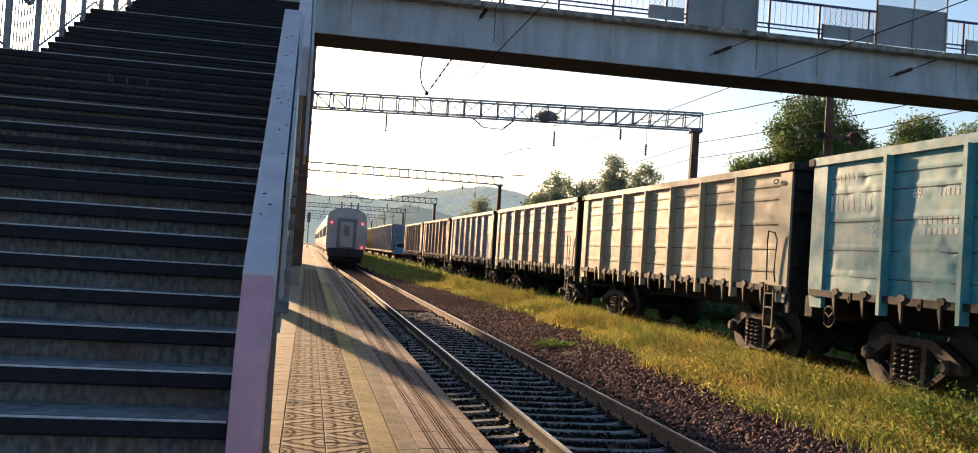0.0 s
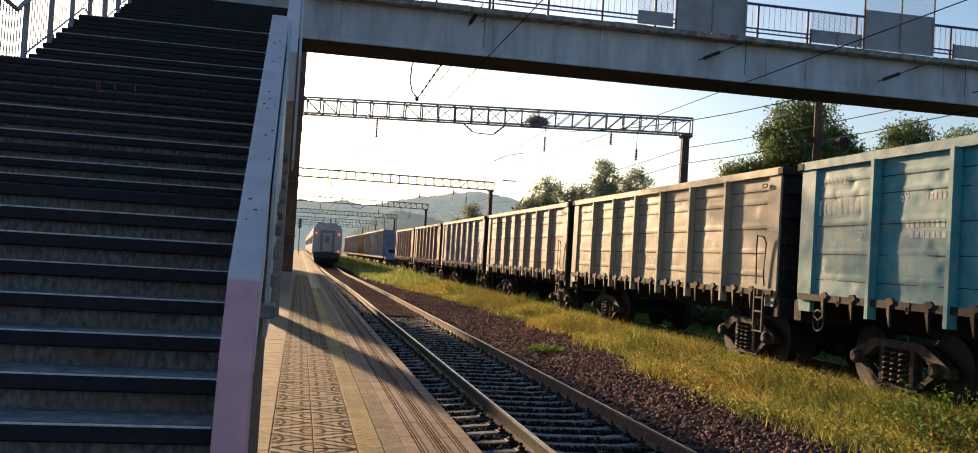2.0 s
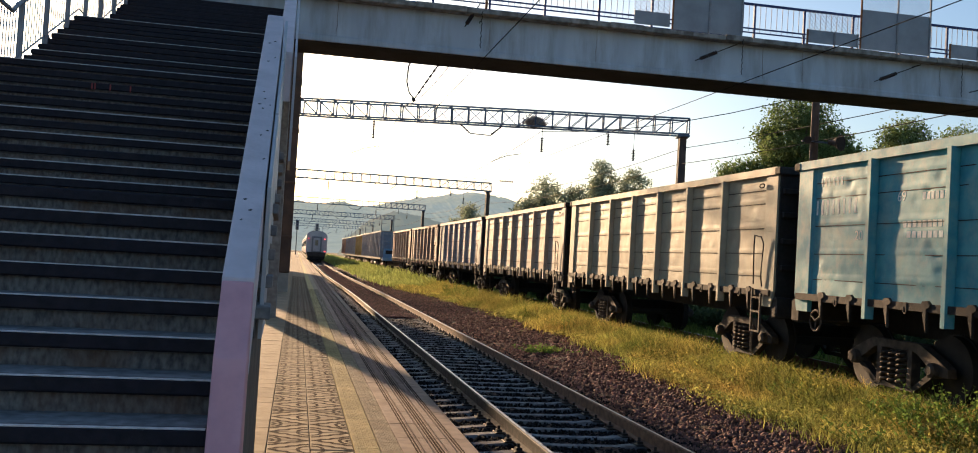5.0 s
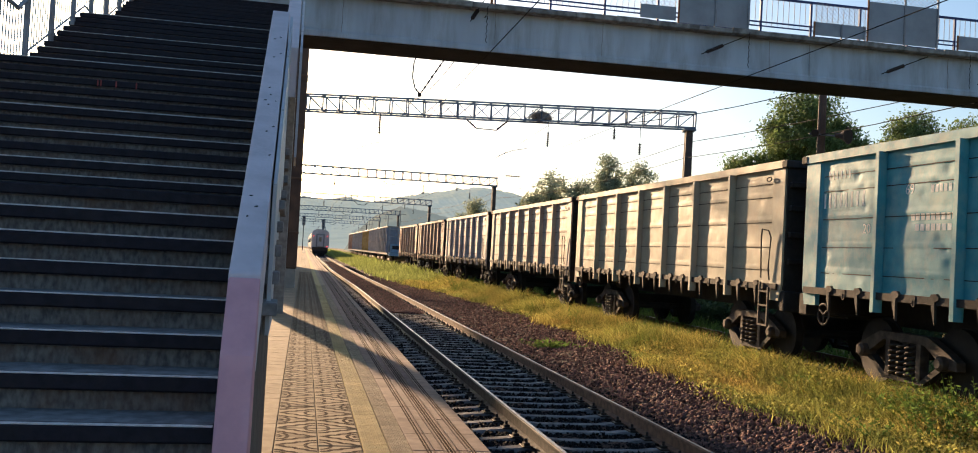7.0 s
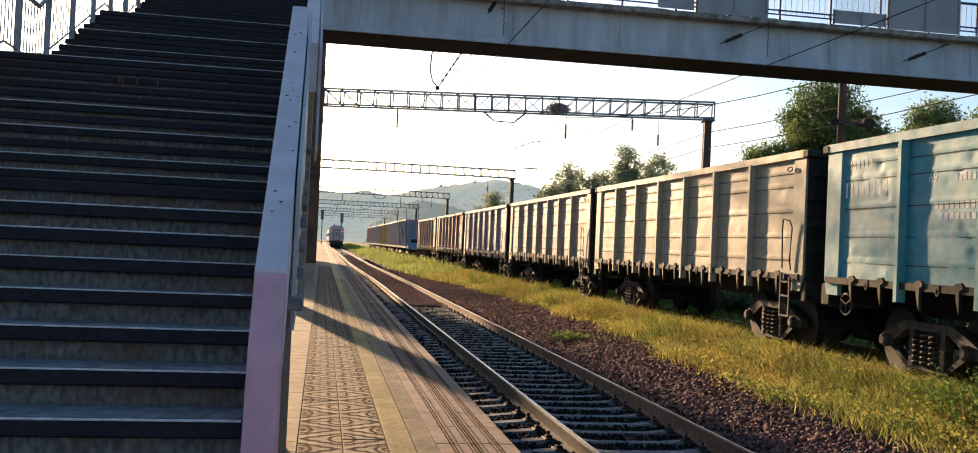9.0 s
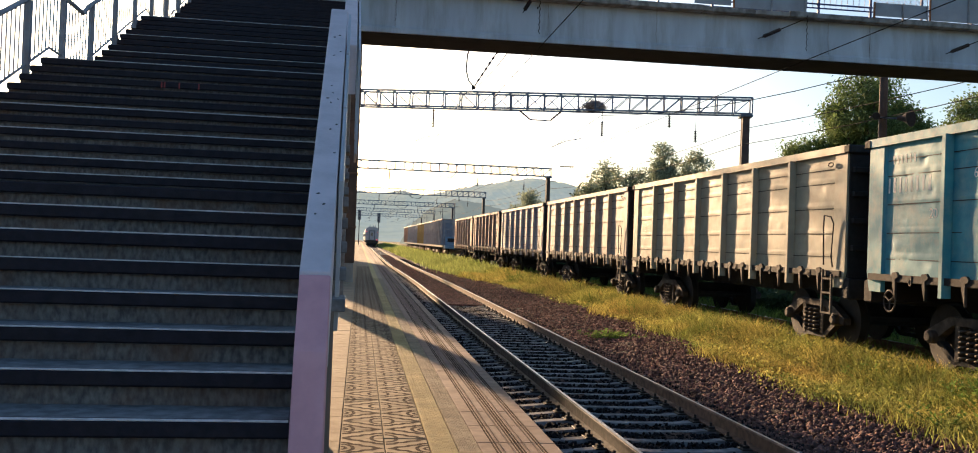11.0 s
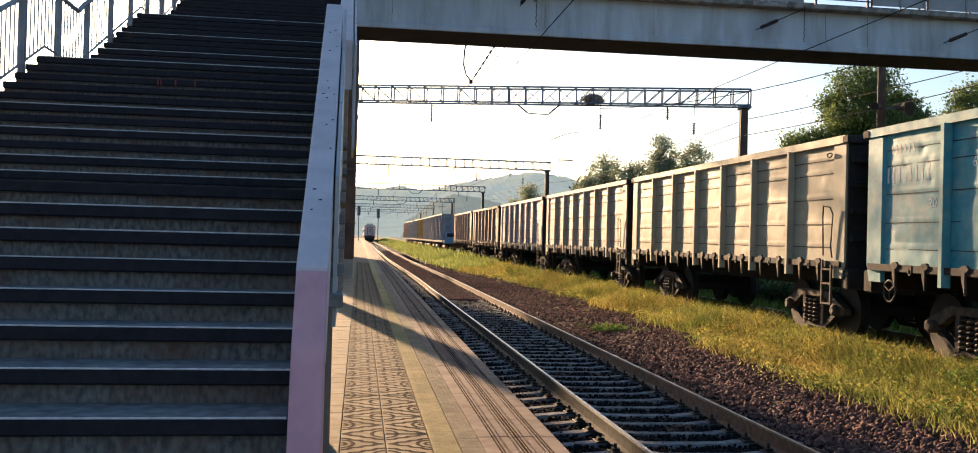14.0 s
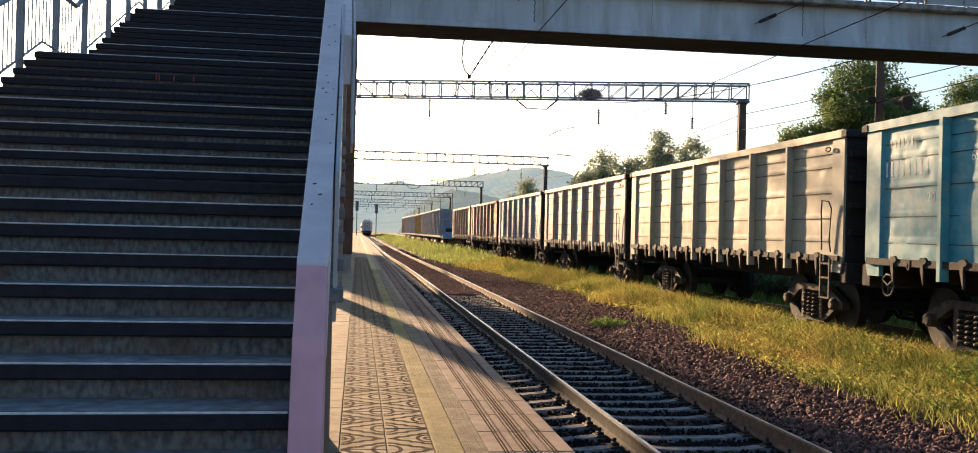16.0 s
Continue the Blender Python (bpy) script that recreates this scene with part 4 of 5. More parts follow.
# hanger under the bridge: a slack chain of insulators and a taut stay meeting at a clamp
def build_hanger():
    h = thing("wire_hanger", pose(-0.12, 24.95, 5.67), "dark insulated wire hanger slung under the footbridge", "wire hanger")
    part("clamp", Mesh().box(-0.04, 0.04, -0.03, 0.03, -0.05, 0.05, c=0.01), M["wire"], h)
    slack = [(0.0, 0, 0.03), (-0.12, 0, 0.16), (-0.19, 0, 0.42), (-0.19, -0.2, 0.75), (-0.12, -0.6, 0.98)]
    part("slack_wire", Mesh().tube(slack, 0.018, 6), M["wire"], h)
    stay = part("stay_wire", Mesh().tube([(0.02, 0, 0.02), (1.0, -0.9, 1.65), (1.02, -1.6, 1.75)], 0.014, 6), M["wire"], h)
    for u in np.linspace(0.08, 0.85, 11):
        q = Vector((0.02, 0, 0.02)).lerp(Vector((1.0, -0.9, 1.65)), float(u))
        part("bead", Mesh().tube([q, q + Vector((0.03, -0.027, 0.05))], 0.026, 6), M["porcelain"], stay)


build_hanger()


# ---- freight wagons ----
POSTS = (-4.28, -2.55, -0.85, 0.85, 2.55, 4.28)
LEN = 6.37
TOP, SILL, LOW = 3.47, 1.36, 1.08
HALF = 1.52
NY, NZ = 30, 56           # divisions of a wall sheet


def sheet_shape(seed, amp):
    """How far a wall sheet stands out at (u, v): a pillow with bulges, dents and pressed ribs."""
    r = np.random.default_rng(seed)
    ribs = [0.14, 0.34, 0.56, 0.78, 0.9]
    bumps = [(r.uniform(0.06, 0.94), r.uniform(0.04, 0.96), r.uniform(-0.6, 0.3) * amp, r.uniform(0.018, 0.06)) for _ in range(30)]

    def out(u, v):
        edge = min(1.0, max(0.0, min(u, 1 - u) * 5))
        x = amp * 0.5 * edge ** 0.8
        x += amp * 0.55 * noise.noise(Vector((u * 1.6 + seed, v * 5.5, seed * 1.7))) * edge
        x += sum(s * math.exp(-((u - a) ** 2 + ((v - b) * 1.3) ** 2) / w ** 2) for a, b, s, w in bumps)
        x += 0.06 * amp * noise.noise(Vector((u * 11.0, v * 15.0, seed * 2.3)))
        return float(x + (0.006 if min(abs(v - q) for q in ribs) < 0.012 else 0.0))

    return out


def dented_panel(y0, y1, z0, z1, seed, amp):
    """A wall sheet with pressed horizontal ribs, bulges and dents."""
    ny, nz = NY, NZ
    out = sheet_shape(seed, amp)
    me = Mesh()
    verts = []
    for j in range(nz + 1):
        for i in range(ny + 1):
            u, v = i / ny, j / nz
            verts.append((out(u, v), y0 + (y1 - y0) * u, z0 + (z1 - z0) * v))
    faces = [(j * (ny + 1) + i, j * (ny + 1) + i + 1, (j + 1) * (ny + 1) + i + 1, (j + 1) * (ny + 1) + i) for j in range(nz) for i in range(ny)]
    return me.add(verts, faces)


def grooves(y0, y1, z0, z1):
    """Dark seams along the pressed ribs of a panel."""
    me = Mesh()
    for q in (0.14, 0.34, 0.56, 0.78, 0.9):
        z = z0 + (z1 - z0) * (q - 0.022)
        me.box(0.0, 0.017, y0 + 0.05, y1 - 0.05, z - 0.006, z + 0.006)
    return me


def build_bogie(parent, y):
    b = part("bogie", Mesh().box(-1.0, 1.0, y - 0.2, y + 0.2, 0.45, 0.75, c=0.03), M["soot_shade"], parent, "dusty brown cast bogie")
    for s in (-1, 1):
        x0, x1 = s * 1.0 - 0.07, s * 1.0 + 0.07
        f = Mesh()
        f.prism([(y - 1.18, 0.52), (y - 0.98, 0.62), (y - 0.55, 0.80), (y + 0.55, 0.80), (y + 0.98, 0.62), (y + 1.18, 0.52), (y + 1.18, 0.40), (y + 0.95, 0.40), (y + 0.5, 0.66), (y + 0.42, 0.68), (y - 0.42, 0.68), (y - 0.5, 0.66), (y - 0.95, 0.40), (y - 1.18, 0.40)], "x", x0, x1)
        low = Mesh().prism([(y - 0.90, 0.40), (y - 0.78, 0.42), (y - 0.42, 0.19), (y + 0.42, 0.19), (y + 0.78, 0.42), (y + 0.90, 0.40), (y + 0.46, 0.12), (y - 0.46, 0.12)], "x", x0 + 0.01, x1 - 0.01)
        # dark steel on the lower chord stands in for shade below the frame
        part("lower_chord", low, M["soot_shade"], b)
        for d in (-0.36, 0.36):
            f.box(x0, x1, y + d - 0.055, y + d + 0.055, 0.15, 0.72, c=0.01)
        part("side_frame", f, M["bogie"], b, bevel=0.012)
        for d in (-0.925, 0.925):
            part("axle_box", Mesh().tube([(s * 0.95, y + d, 0.475), (s * 1.15, y + d, 0.475), (s * 1.18, y + d, 0.475)], [0.105, 0.10, 0.06], 12), M["bogie"], b)
            part("wheel", Mesh().tube([(s * 0.71, y + d, 0.475), (s * 0.735, y + d, 0.475), (s * 0.74, y + d, 0.475), (s * 0.86, y + d, 0.475)], [0.50, 0.50, 0.475, 0.475], 28), M["wheel"], b)
        for d in (-0.19, 0.0, 0.19):
            coil = [(s * 1.06 + 0.075 * math.cos(a), y + d + 0.075 * math.sin(a), 0.20 + 0.45 * a / (2 * math.pi * 6)) for a in np.linspace(0, 2 * math.pi * 6, 60)]
            part("spring", Mesh().tube(coil, 0.019, 5), M["bogie"], b)
    for d in (-0.925, 0.925):
        part("axle", Mesh().tube([(-0.95, y + d, 0.475), (0.95, y + d, 0.475)], 0.08, 8), M["soot_shade"], b)
    return b


def build_gondola(paint, label, seed, amp=0.03):
    g = thing("gondola_wagon", pose(0, 0, 0), label, "freight wagon", "train of open wagons")
    part("floor", Mesh().box(-1.45, 1.45, -LEN + 0.1, LEN - 0.1, SILL - 0.12, SILL, c=0.02), M["soot_shade"], g)
    part("centre_sill", Mesh().box(-0.3, 0.3, -LEN - 0.05, LEN + 0.05, 0.82, SILL - 0.125, c=0.02), M["soot_shade"], g)
    edges = [-LEN + 0.42, *POSTS, LEN - 0.42]
    for s in (-1, 1):
        part("top_rail", Mesh().prism([(s * HALF - 0.05, TOP - 0.13), (s * HALF + 0.075, TOP - 0.13), (s * HALF + 0.075, TOP - 0.03), (s * HALF + 0.05, TOP), (s * HALF - 0.05, TOP)], "y", -LEN, LEN), paint, g)
        part("side_sill", Mesh().box(s * HALF - 0.06, s * HALF + 0.01, -LEN + 0.1, LEN - 0.1, SILL - 0.10, SILL + 0.002), M["soot_shade"], g)
        turn = Matrix.Identity(4) if s > 0 else Matrix.Diagonal((-1, 1, 1, 1))
        for i, (a, b) in enumerate(zip(edges[:-1], edges[1:])):
            pm = dented_panel(a + 0.03, b - 0.03, SILL, TOP - 0.13, seed + 7 * i, amp)
            sm = grooves(a + 0.03, b - 0.03, SILL, TOP - 0.13)
            for me in (pm, sm):
                me.v = [(s * (HALF - 0.03 + v[0]), v[1], v[2]) for v in me.v]
            p = part("wall_panel", pm, paint, g, smooth=True)
            part("panel_seam", sm, M["soot_shade"], p)
            if s < 0:
                # floor hatch locks hanging below each panel
                for u in (0.24, 0.70):
                    y = a + (b - a) * u
                    x = s * (HALF + 0.06)
                    y += random.uniform(-0.05, 0.05)
                    k = Mesh().prism([(y - 0.10, SILL + 0.0), (y - 0.05, SILL + 0.045), (y + 0.05, SILL + 0.035), (y + 0.10, SILL - 0.015), (y + 0.05, SILL - 0.035), (y + 0.04, SILL - 0.16), (y - 0.03, SILL - 0.36), (y - 0.025, SILL - 0.06), (y - 0.09, SILL - 0.035)], "x", x - 0.02, x + 0.02)
                    part("hatch_lock", k, M["soot_shade" if random.random() < 0.45 else "bogie"], g)
                y = a + (b - a) * 0.47
                part("hatch_hook", Mesh().tube([(s * (HALF + 0.06), y + 0.035 * math.cos(t), SILL - 0.06 - 0.085 * abs(math.sin(t)) ** 0.6 if math.sin(t) < 0 else SILL + 0.0) for t in np.linspace(math.pi, 2 * math.pi, 7)], 0.011, 5), M["bogie"], g)
        for y in POSTS:
            f = Mesh().prism([(s * (HALF - 0.03), y - 0.07), (s * (HALF + 0.0), y - 0.07), (s * (HALF + 0.092), y - 0.04), (s * (HALF + 0.092), y + 0.04), (s * (HALF + 0.0), y + 0.07), (s * (HALF - 0.03), y + 0.07)], "z", LOW, TOP - 0.12)
            part("side_post", f, paint, g)
        for e in (-1, 1):
            y0, y1 = sorted((e * (LEN - 0.42), e * LEN))
            c = Mesh().prism([(y0, TOP - 0.14), (y1, TOP - 0.14), (y1, SILL), (y1 - 0.08 if e > 0 else y1, LOW), (y0 if e > 0 else y0 + 0.08, LOW), (y0, SILL)], "x", s * HALF - 0.02, s * HALF + 0.055)
            part("corner_plate", c, paint, g)
    for e in (-1, 1):
        # end wall, cap and ribs are painted dark for the shade between wagons
        part("end_wall", Mesh().box(-HALF + 0.02, HALF - 0.02, e * LEN - 0.04, e * LEN + 0.04, SILL - 0.1, TOP - 0.02), M["soot_shade"], g, "end wall painted near-black for its shade")
        part("end_cap", Mesh().box(-HALF - 0.06, HALF + 0.06, e * (LEN + 0.03) - 0.08, e * (LEN + 0.03) + 0.08, TOP - 0.14, TOP - 0.004, c=0.02), M["soot_shade"], g)
        for z in (1.75, 2.2, 2.65, 3.05):
            part("end_rib", Mesh().box(-HALF + 0.05, HALF - 0.05, e * (LEN + 0.08) - 0.05, e * (LEN + 0.08) + 0.05, z - 0.05, z + 0.05, c=0.015), M["soot_shade"], g)
        part("buffer_beam", Mesh().box(-HALF, HALF, e * LEN - 0.12, e * LEN + 0.10, 0.9, SILL - 0.11, c=0.02), M["soot_shade"], g)
        part("coupler", Mesh().box(-0.13, 0.13, e * (LEN + 0.25) - 0.25, e * (LEN + 0.25) + 0.25, 0.9, 1.2, c=0.03), M["soot_shade"], g)
        build_bogie(g, e * 4.32)
    # ladder, grab loop and brake wheel on the platform side
    y = -LEN + 0.30
    lx = -HALF - 0.09
    lad = part("step_ladder", Mesh().bar((lx, y + 0.32, 1.38), (lx, y + 0.32, 0.62), 0.035).bar((lx, y, 1.30), (lx, y, 0.62), 0.035), M["bogie"], g)
    for z in (0.64, 0.98, 1.22):
        part("rung", Mesh().bar((lx, y, z), (lx, y + 0.32, z), 0.03), M["bogie"], lad)
    part("grab_loop", Mesh().tube([(lx, y - 0.02, 1.42), (lx - 0.03, y - 0.02, 1.6), (lx - 0.03, y - 0.08, 2.15), (lx - 0.03, y + 0.02, 2.27), (lx - 0.03, y + 0.26, 2.30), (lx - 0.02, y + 0.30, 2.1), (lx, y + 0.30, 1.45)], 0.013, 6), M["soot_shade"], g)
    part("tie_ring", Mesh().tube([(lx + 0.03, y + 0.2 + 0.09 * math.cos(t), TOP - 0.30 + 0.035 * math.sin(t)) for t in np.linspace(0, 2 * math.pi, 12, endpoint=False)], 0.012, 5, closed=True), M["soot_shade"], g)
    yw = LEN - 0.75
    ring = Mesh().tube([(-HALF - 0.05, yw + 0.16 * math.cos(t), 0.96 + 0.16 * math.sin(t)) for t in np.linspace(0, 2 * math.pi, 18, endpoint=False)], 0.016, 6, closed=True)
    for t in (0.5, 2.6, 4.7):
        ring.tube([(-HALF - 0.05, yw, 0.96), (-HALF - 0.05, yw + 0.15 * math.cos(t), 0.96 + 0.15 * math.sin(t))], 0.014, 5)
    part("brake_wheel", ring, M["bogie"], g, "spoked brake hand wheel")
    part("brake_shaft", Mesh().tube([(-HALF - 0.04, yw, 0.96), (-0.3, yw, 0.96)], 0.02, 6), M["soot_shade"], g)
    return g


def repaint(g, old, fresh):
    for o in g.children_recursive:
        for slot in o.material_slots:
            if slot.material == old:
                slot.link = "OBJECT"
                slot.material = fresh


PITCH = 13.92
teal = build_gondola(M["teal"], "teal open freight wagon with dented steel walls and faded stencils", 3, 0.028)
teal.matrix_basis = pose(XF, 16.05 - LEN, ZF)
beige = build_gondola(M["beige"], "pale greenish-grey open freight wagon with ribbed dented walls", 31, 0.014)
beige.matrix_basis = pose(XF, 16.78 + LEN, ZF)
y = 30.25 + LEN
for paint, label in (("silver", "grey-brown open freight wagon with steel posts"), ("bluegrey", "blue-grey open freight wagon with steel posts"), ("redbrown", "red-brown open freight wagon with steel posts"), ("redbrown", "red-brown open freight wagon with steel posts")):
    w = copy_thing(beige, pose(XF, y, ZF))
    repaint(w, M["beige"], M[paint])
    tagged(w, label)
    y += 13.75

# stencils on the teal wagon
EDGES = [-LEN + 0.42, *POSTS, LEN - 0.42]


def on_panel(y, z):
    """The outer face of the teal wagon's wall sheet at (y, z)."""
    i = max(k for k in range(7) if EDGES[k] <= y or k == 0)
    a, b = EDGES[i] + 0.03, EDGES[i + 1] - 0.03
    out = sheet_shape(3 + 7 * i, 0.028)
    u, v = (y - a) / (b - a) * NY, (z - SILL) / (TOP - 0.13 - SILL) * NZ
    i0, j0 = math.floor(u), math.floor(v)
    fu, fv = u - i0, v - j0
    q = [[out((i0 + k) / NY, (j0 + l) / NZ) for k in (0, 1)] for l in (0, 1)]
    depth = (q[0][0] * (1 - fu) + q[0][1] * fu) * (1 - fv) + (q[1][0] * (1 - fu) + q[1][1] * fu) * fv
    return -(HALF - 0.03 + depth) - 0.0025


def stencil(text, y, z, size):
    cu = bpy.data.curves.new("stencil", "FONT")
    cu.body, cu.size = text, size
    tmp = bpy.data.objects.new("stencil", cu)
    scene.collection.objects.link(tmp)
    me = bpy.data.meshes.new_from_object(tmp.evaluated_get(bpy.context.evaluated_depsgraph_get()))
    bpy.data.objects.remove(tmp)
    for v in me.vertices:
        py, pz = y - v.co.x, z + v.co.y
        v.co = (on_panel(py, pz), py, pz)
    me.materials.append(M["letter"])
    ob = new("stencil", me)
    ob.parent = teal
    tagged(ob, "faded white stencil figures")


def bars(name, y, z, w, h, n, gap):
    for i in range(n):
        y0 = y - (w + gap) * i
        grid = [(y0 - w * a / 2, z + h * b / 3) for b in range(4) for a in range(3)]
        me = Mesh().add([(on_panel(*q), *q) for q in grid], [(3 * b + a, 3 * b + a + 1, 3 * b + a + 4, 3 * b + a + 3) for b in range(3) for a in range(2)])
        part(name, me, M["letter"], teal, "faded white stencil mark")


bars("number_bar", LEN - 0.50, 2.60, 0.055, 0.23, 8, 0.10)
bars("stencil_bar", LEN - 0.62, 3.04, 0.045, 0.13, 6, 0.07)
stencil("20", LEN - 1.62, 2.2, 0.2)
stencil("69", 3.75, 2.72, 0.2)
bars("stencil_bar", 3.2, 2.72, 0.06, 0.10, 6, 0.03)
bars("stencil_bar", 3.6, 2.36, 0.08, 0.09, 10, 0.025)
bars("stencil_bar", 3.5, 2.22, 0.08, 0.09, 9, 0.03)


def build_box_wagon(end_platform):
    """A high-sided wagon of the far rake; its first one carries a low blue platform at its end."""
    h = thing("box_wagon", pose(0, 0, 0), "dusty grey high-sided freight wagon far down the siding", "freight wagon", "far rake of wagons")
    hl = 6.5
    part("body", Mesh().box(-1.5, 1.5, -hl, hl, 1.3, 3.68, c=0.02), M["navy"], h)
    part("roof_edge", Mesh().box(-1.6, 1.6, -hl - 0.04, hl + 0.04, 3.68, 3.8, c=0.02), M["silver"], h)
    for i in range(8):
        y = -hl + 0.1 + (2 * hl - 0.2) * i / 7
        for s in (-1, 1):
            part("side_post", Mesh().box(s * 1.555 - 0.06, s * 1.555 + 0.06, y - 0.06, y + 0.06, 1.2, 3.66), M["navy"], h)
    for x in (-1.35, -0.5, 0.5, 1.35):
        part("end_post", Mesh().box(x - 0.07, x + 0.07, -hl - 0.1, -hl, 1.2, 3.66), M["bluegrey"], h)
    for z in (2.0, 2.8, 3.5):
        part("end_rib", Mesh().box(-1.45, 1.45, -hl - 0.07, -hl - 0.002, z - 0.05, z + 0.05), M["bluegrey"], h)
    for s in (-1, 1):
        part("solebar", Mesh().box(s * 1.45 - 0.05, s * 1.45 + 0.05, -hl - 0.1, hl + 0.1, 1.02, 1.28), M["plinth"], h, "pale dusty solebar")
    part("frame", Mesh().box(-1.3, 1.3, -hl - 0.2, hl + 0.2, 0.9, 1.29), M["soot_shade"], h)
    for y in (-4.4, 4.4):
        b = part("bogie", Mesh().box(-1.15, 1.15, y - 1.1, y + 1.1, 0.4, 0.75, c=0.1), M["redbrown"], h)
        for d in (-0.925, 0.925):
            for x in (-0.8, 0.8):
                part("wheel", Mesh().tube([(x - 0.07, y + d, 0.475), (x + 0.07, y + d, 0.475)], 0.475, 14), M["bogie"], b)
    if end_platform:
        p = part("end_platform", Mesh().box(-1.4, 1.4, -hl - 1.3, -hl - 0.21, 0.9, 1.25, c=0.03), M["cabin_blue"], h, "pale blue end platform")
        part("equipment_box", Mesh().box(-1.25, 0.9, -hl - 1.0, -hl - 0.25, 1.25, 2.05, c=0.06), M["cabin_blue"], p)
        part("box_window", Mesh().box(-1.1, -0.2, -hl - 1.02, -hl - 0.995, 1.55, 1.9, c=0.004), M["window"], p)
    return h


FAR_Y = 96.7 + 6.6
far_wagon = build_box_wagon(False)
for i, paint in enumerate(("bluegrey", "navy", "ochre", "navy", "bluegrey", "redbrown")):
    w = build_box_wagon(True) if i == 0 else copy_thing(far_wagon, pose(0, 0, 0)) if i > 1 else far_wagon
    w.matrix_basis = pose(XF, FAR_Y + 13.75 * i, ZF)
    if paint in ("ochre", "redbrown"):
        repaint(w, M["navy"], M[paint])
        tagged(w, ("ochre" if paint == "ochre" else "red-brown") + " high-sided freight wagon far down the siding")


# ---- departing passenger train ----
def build_coach(last):
    c = thing("passenger_coach", pose(0, 0, 0), "grey passenger coach with red tail lights" if last else "grey passenger coach in the departing train", "train coach", "departing passenger train")
    hl = 11.9
    side = [(-1.5, 1.3), (-1.55, 1.7), (-1.55, 3.6), (-1.48, 4.0), (-1.25, 4.35), (-0.75, 4.58), (0.0, 4.66), (0.75, 4.58), (1.25, 4.35), (1.48, 4.0), (1.55, 3.6), (1.55, 1.7), (1.5, 1.3)]
    part("body", Mesh().prism(side, "y", -hl, hl), M["coach"], c)
    roof = [(-1.57, 3.75), (-1.5, 4.05), (-1.27, 4.4), (-0.76, 4.63), (0.0, 4.71), (0.76, 4.63), (1.27, 4.4), (1.5, 4.05), (1.57, 3.75), (1.4, 3.8), (0, 4.5), (-1.4, 3.8)]
    part("roof", Mesh().prism(roof, "y", -hl + 0.02, hl - 0.02), M["coach_roof"], c)
    part("underframe", Mesh().box(-1.3, 1.3, -hl + 0.1, hl - 0.1, 0.45, 1.3, c=0.05), M["soot_shade"], c)
    for i in range(10):
        y = -9.4 + 2.05 * i
        for s in (-1, 1):
            part("window", Mesh().box(s * 1.555 - 0.01, s * 1.555 + 0.01, y - 0.55, y + 0.55, 2.4, 3.25), M["window"], c)
    d = part("gangway", Mesh().box(-0.75, 0.75, -hl - 0.18, -hl, 1.5, 3.85, c=0.05), M["coach_dark"], c, "dark gangway frame")
    part("door", Mesh().box(-0.5, 0.5, -hl - 0.2, -hl - 0.17, 1.65, 3.6, c=0.01), M["coach"], d)
    part("door_window", Mesh().box(-0.22, 0.22, -hl - 0.215, -hl - 0.195, 2.5, 3.3, c=0.008), M["tile"], d)
    for x in (-0.5, 0.25, 0.8):
        part("roof_vent", Mesh().tube([(x, -hl + 0.6, 4.5), (x, -hl + 0.6, 5.05), (x, -hl + 0.6, 5.15)], [0.05, 0.05, 0.09], 8), M["coach_roof"], c)
    for y in (-8.5, 8.5):
        b = part("bogie", Mesh().box(-1.15, 1.15, y - 1.4, y + 1.4, 0.35, 0.75, c=0.1), M["soot_shade"], c)
        for e in (-1.2, 1.2):
            for x in (-0.8, 0.8):
                part("wheel", Mesh().tube([(x - 0.07, y + e, 0.475), (x + 0.07, y + e, 0.475)], 0.475, 16), M["wheel"], b)
    part("buffer_beam", Mesh().box(-1.4, 1.4, -hl - 0.1, -hl + 0.2, 0.85, 1.5, c=0.04), M["bogie"], c)
    if last:
        for x, z in ((-1.2, 3.5), (1.2, 3.5), (1.25, 1.65)):
            part("tail_light", Mesh().tube([(x, -hl - 0.08, z), (x, -hl + 0.02, z)], 0.075, 12), M["tail"], c, "glowing red tail light")
    return c


coaches = [build_coach(True)]
middle = build_coach(False)
coaches += [middle] + [copy_thing(middle, pose(0, 0, 0)) for _ in range(3)]


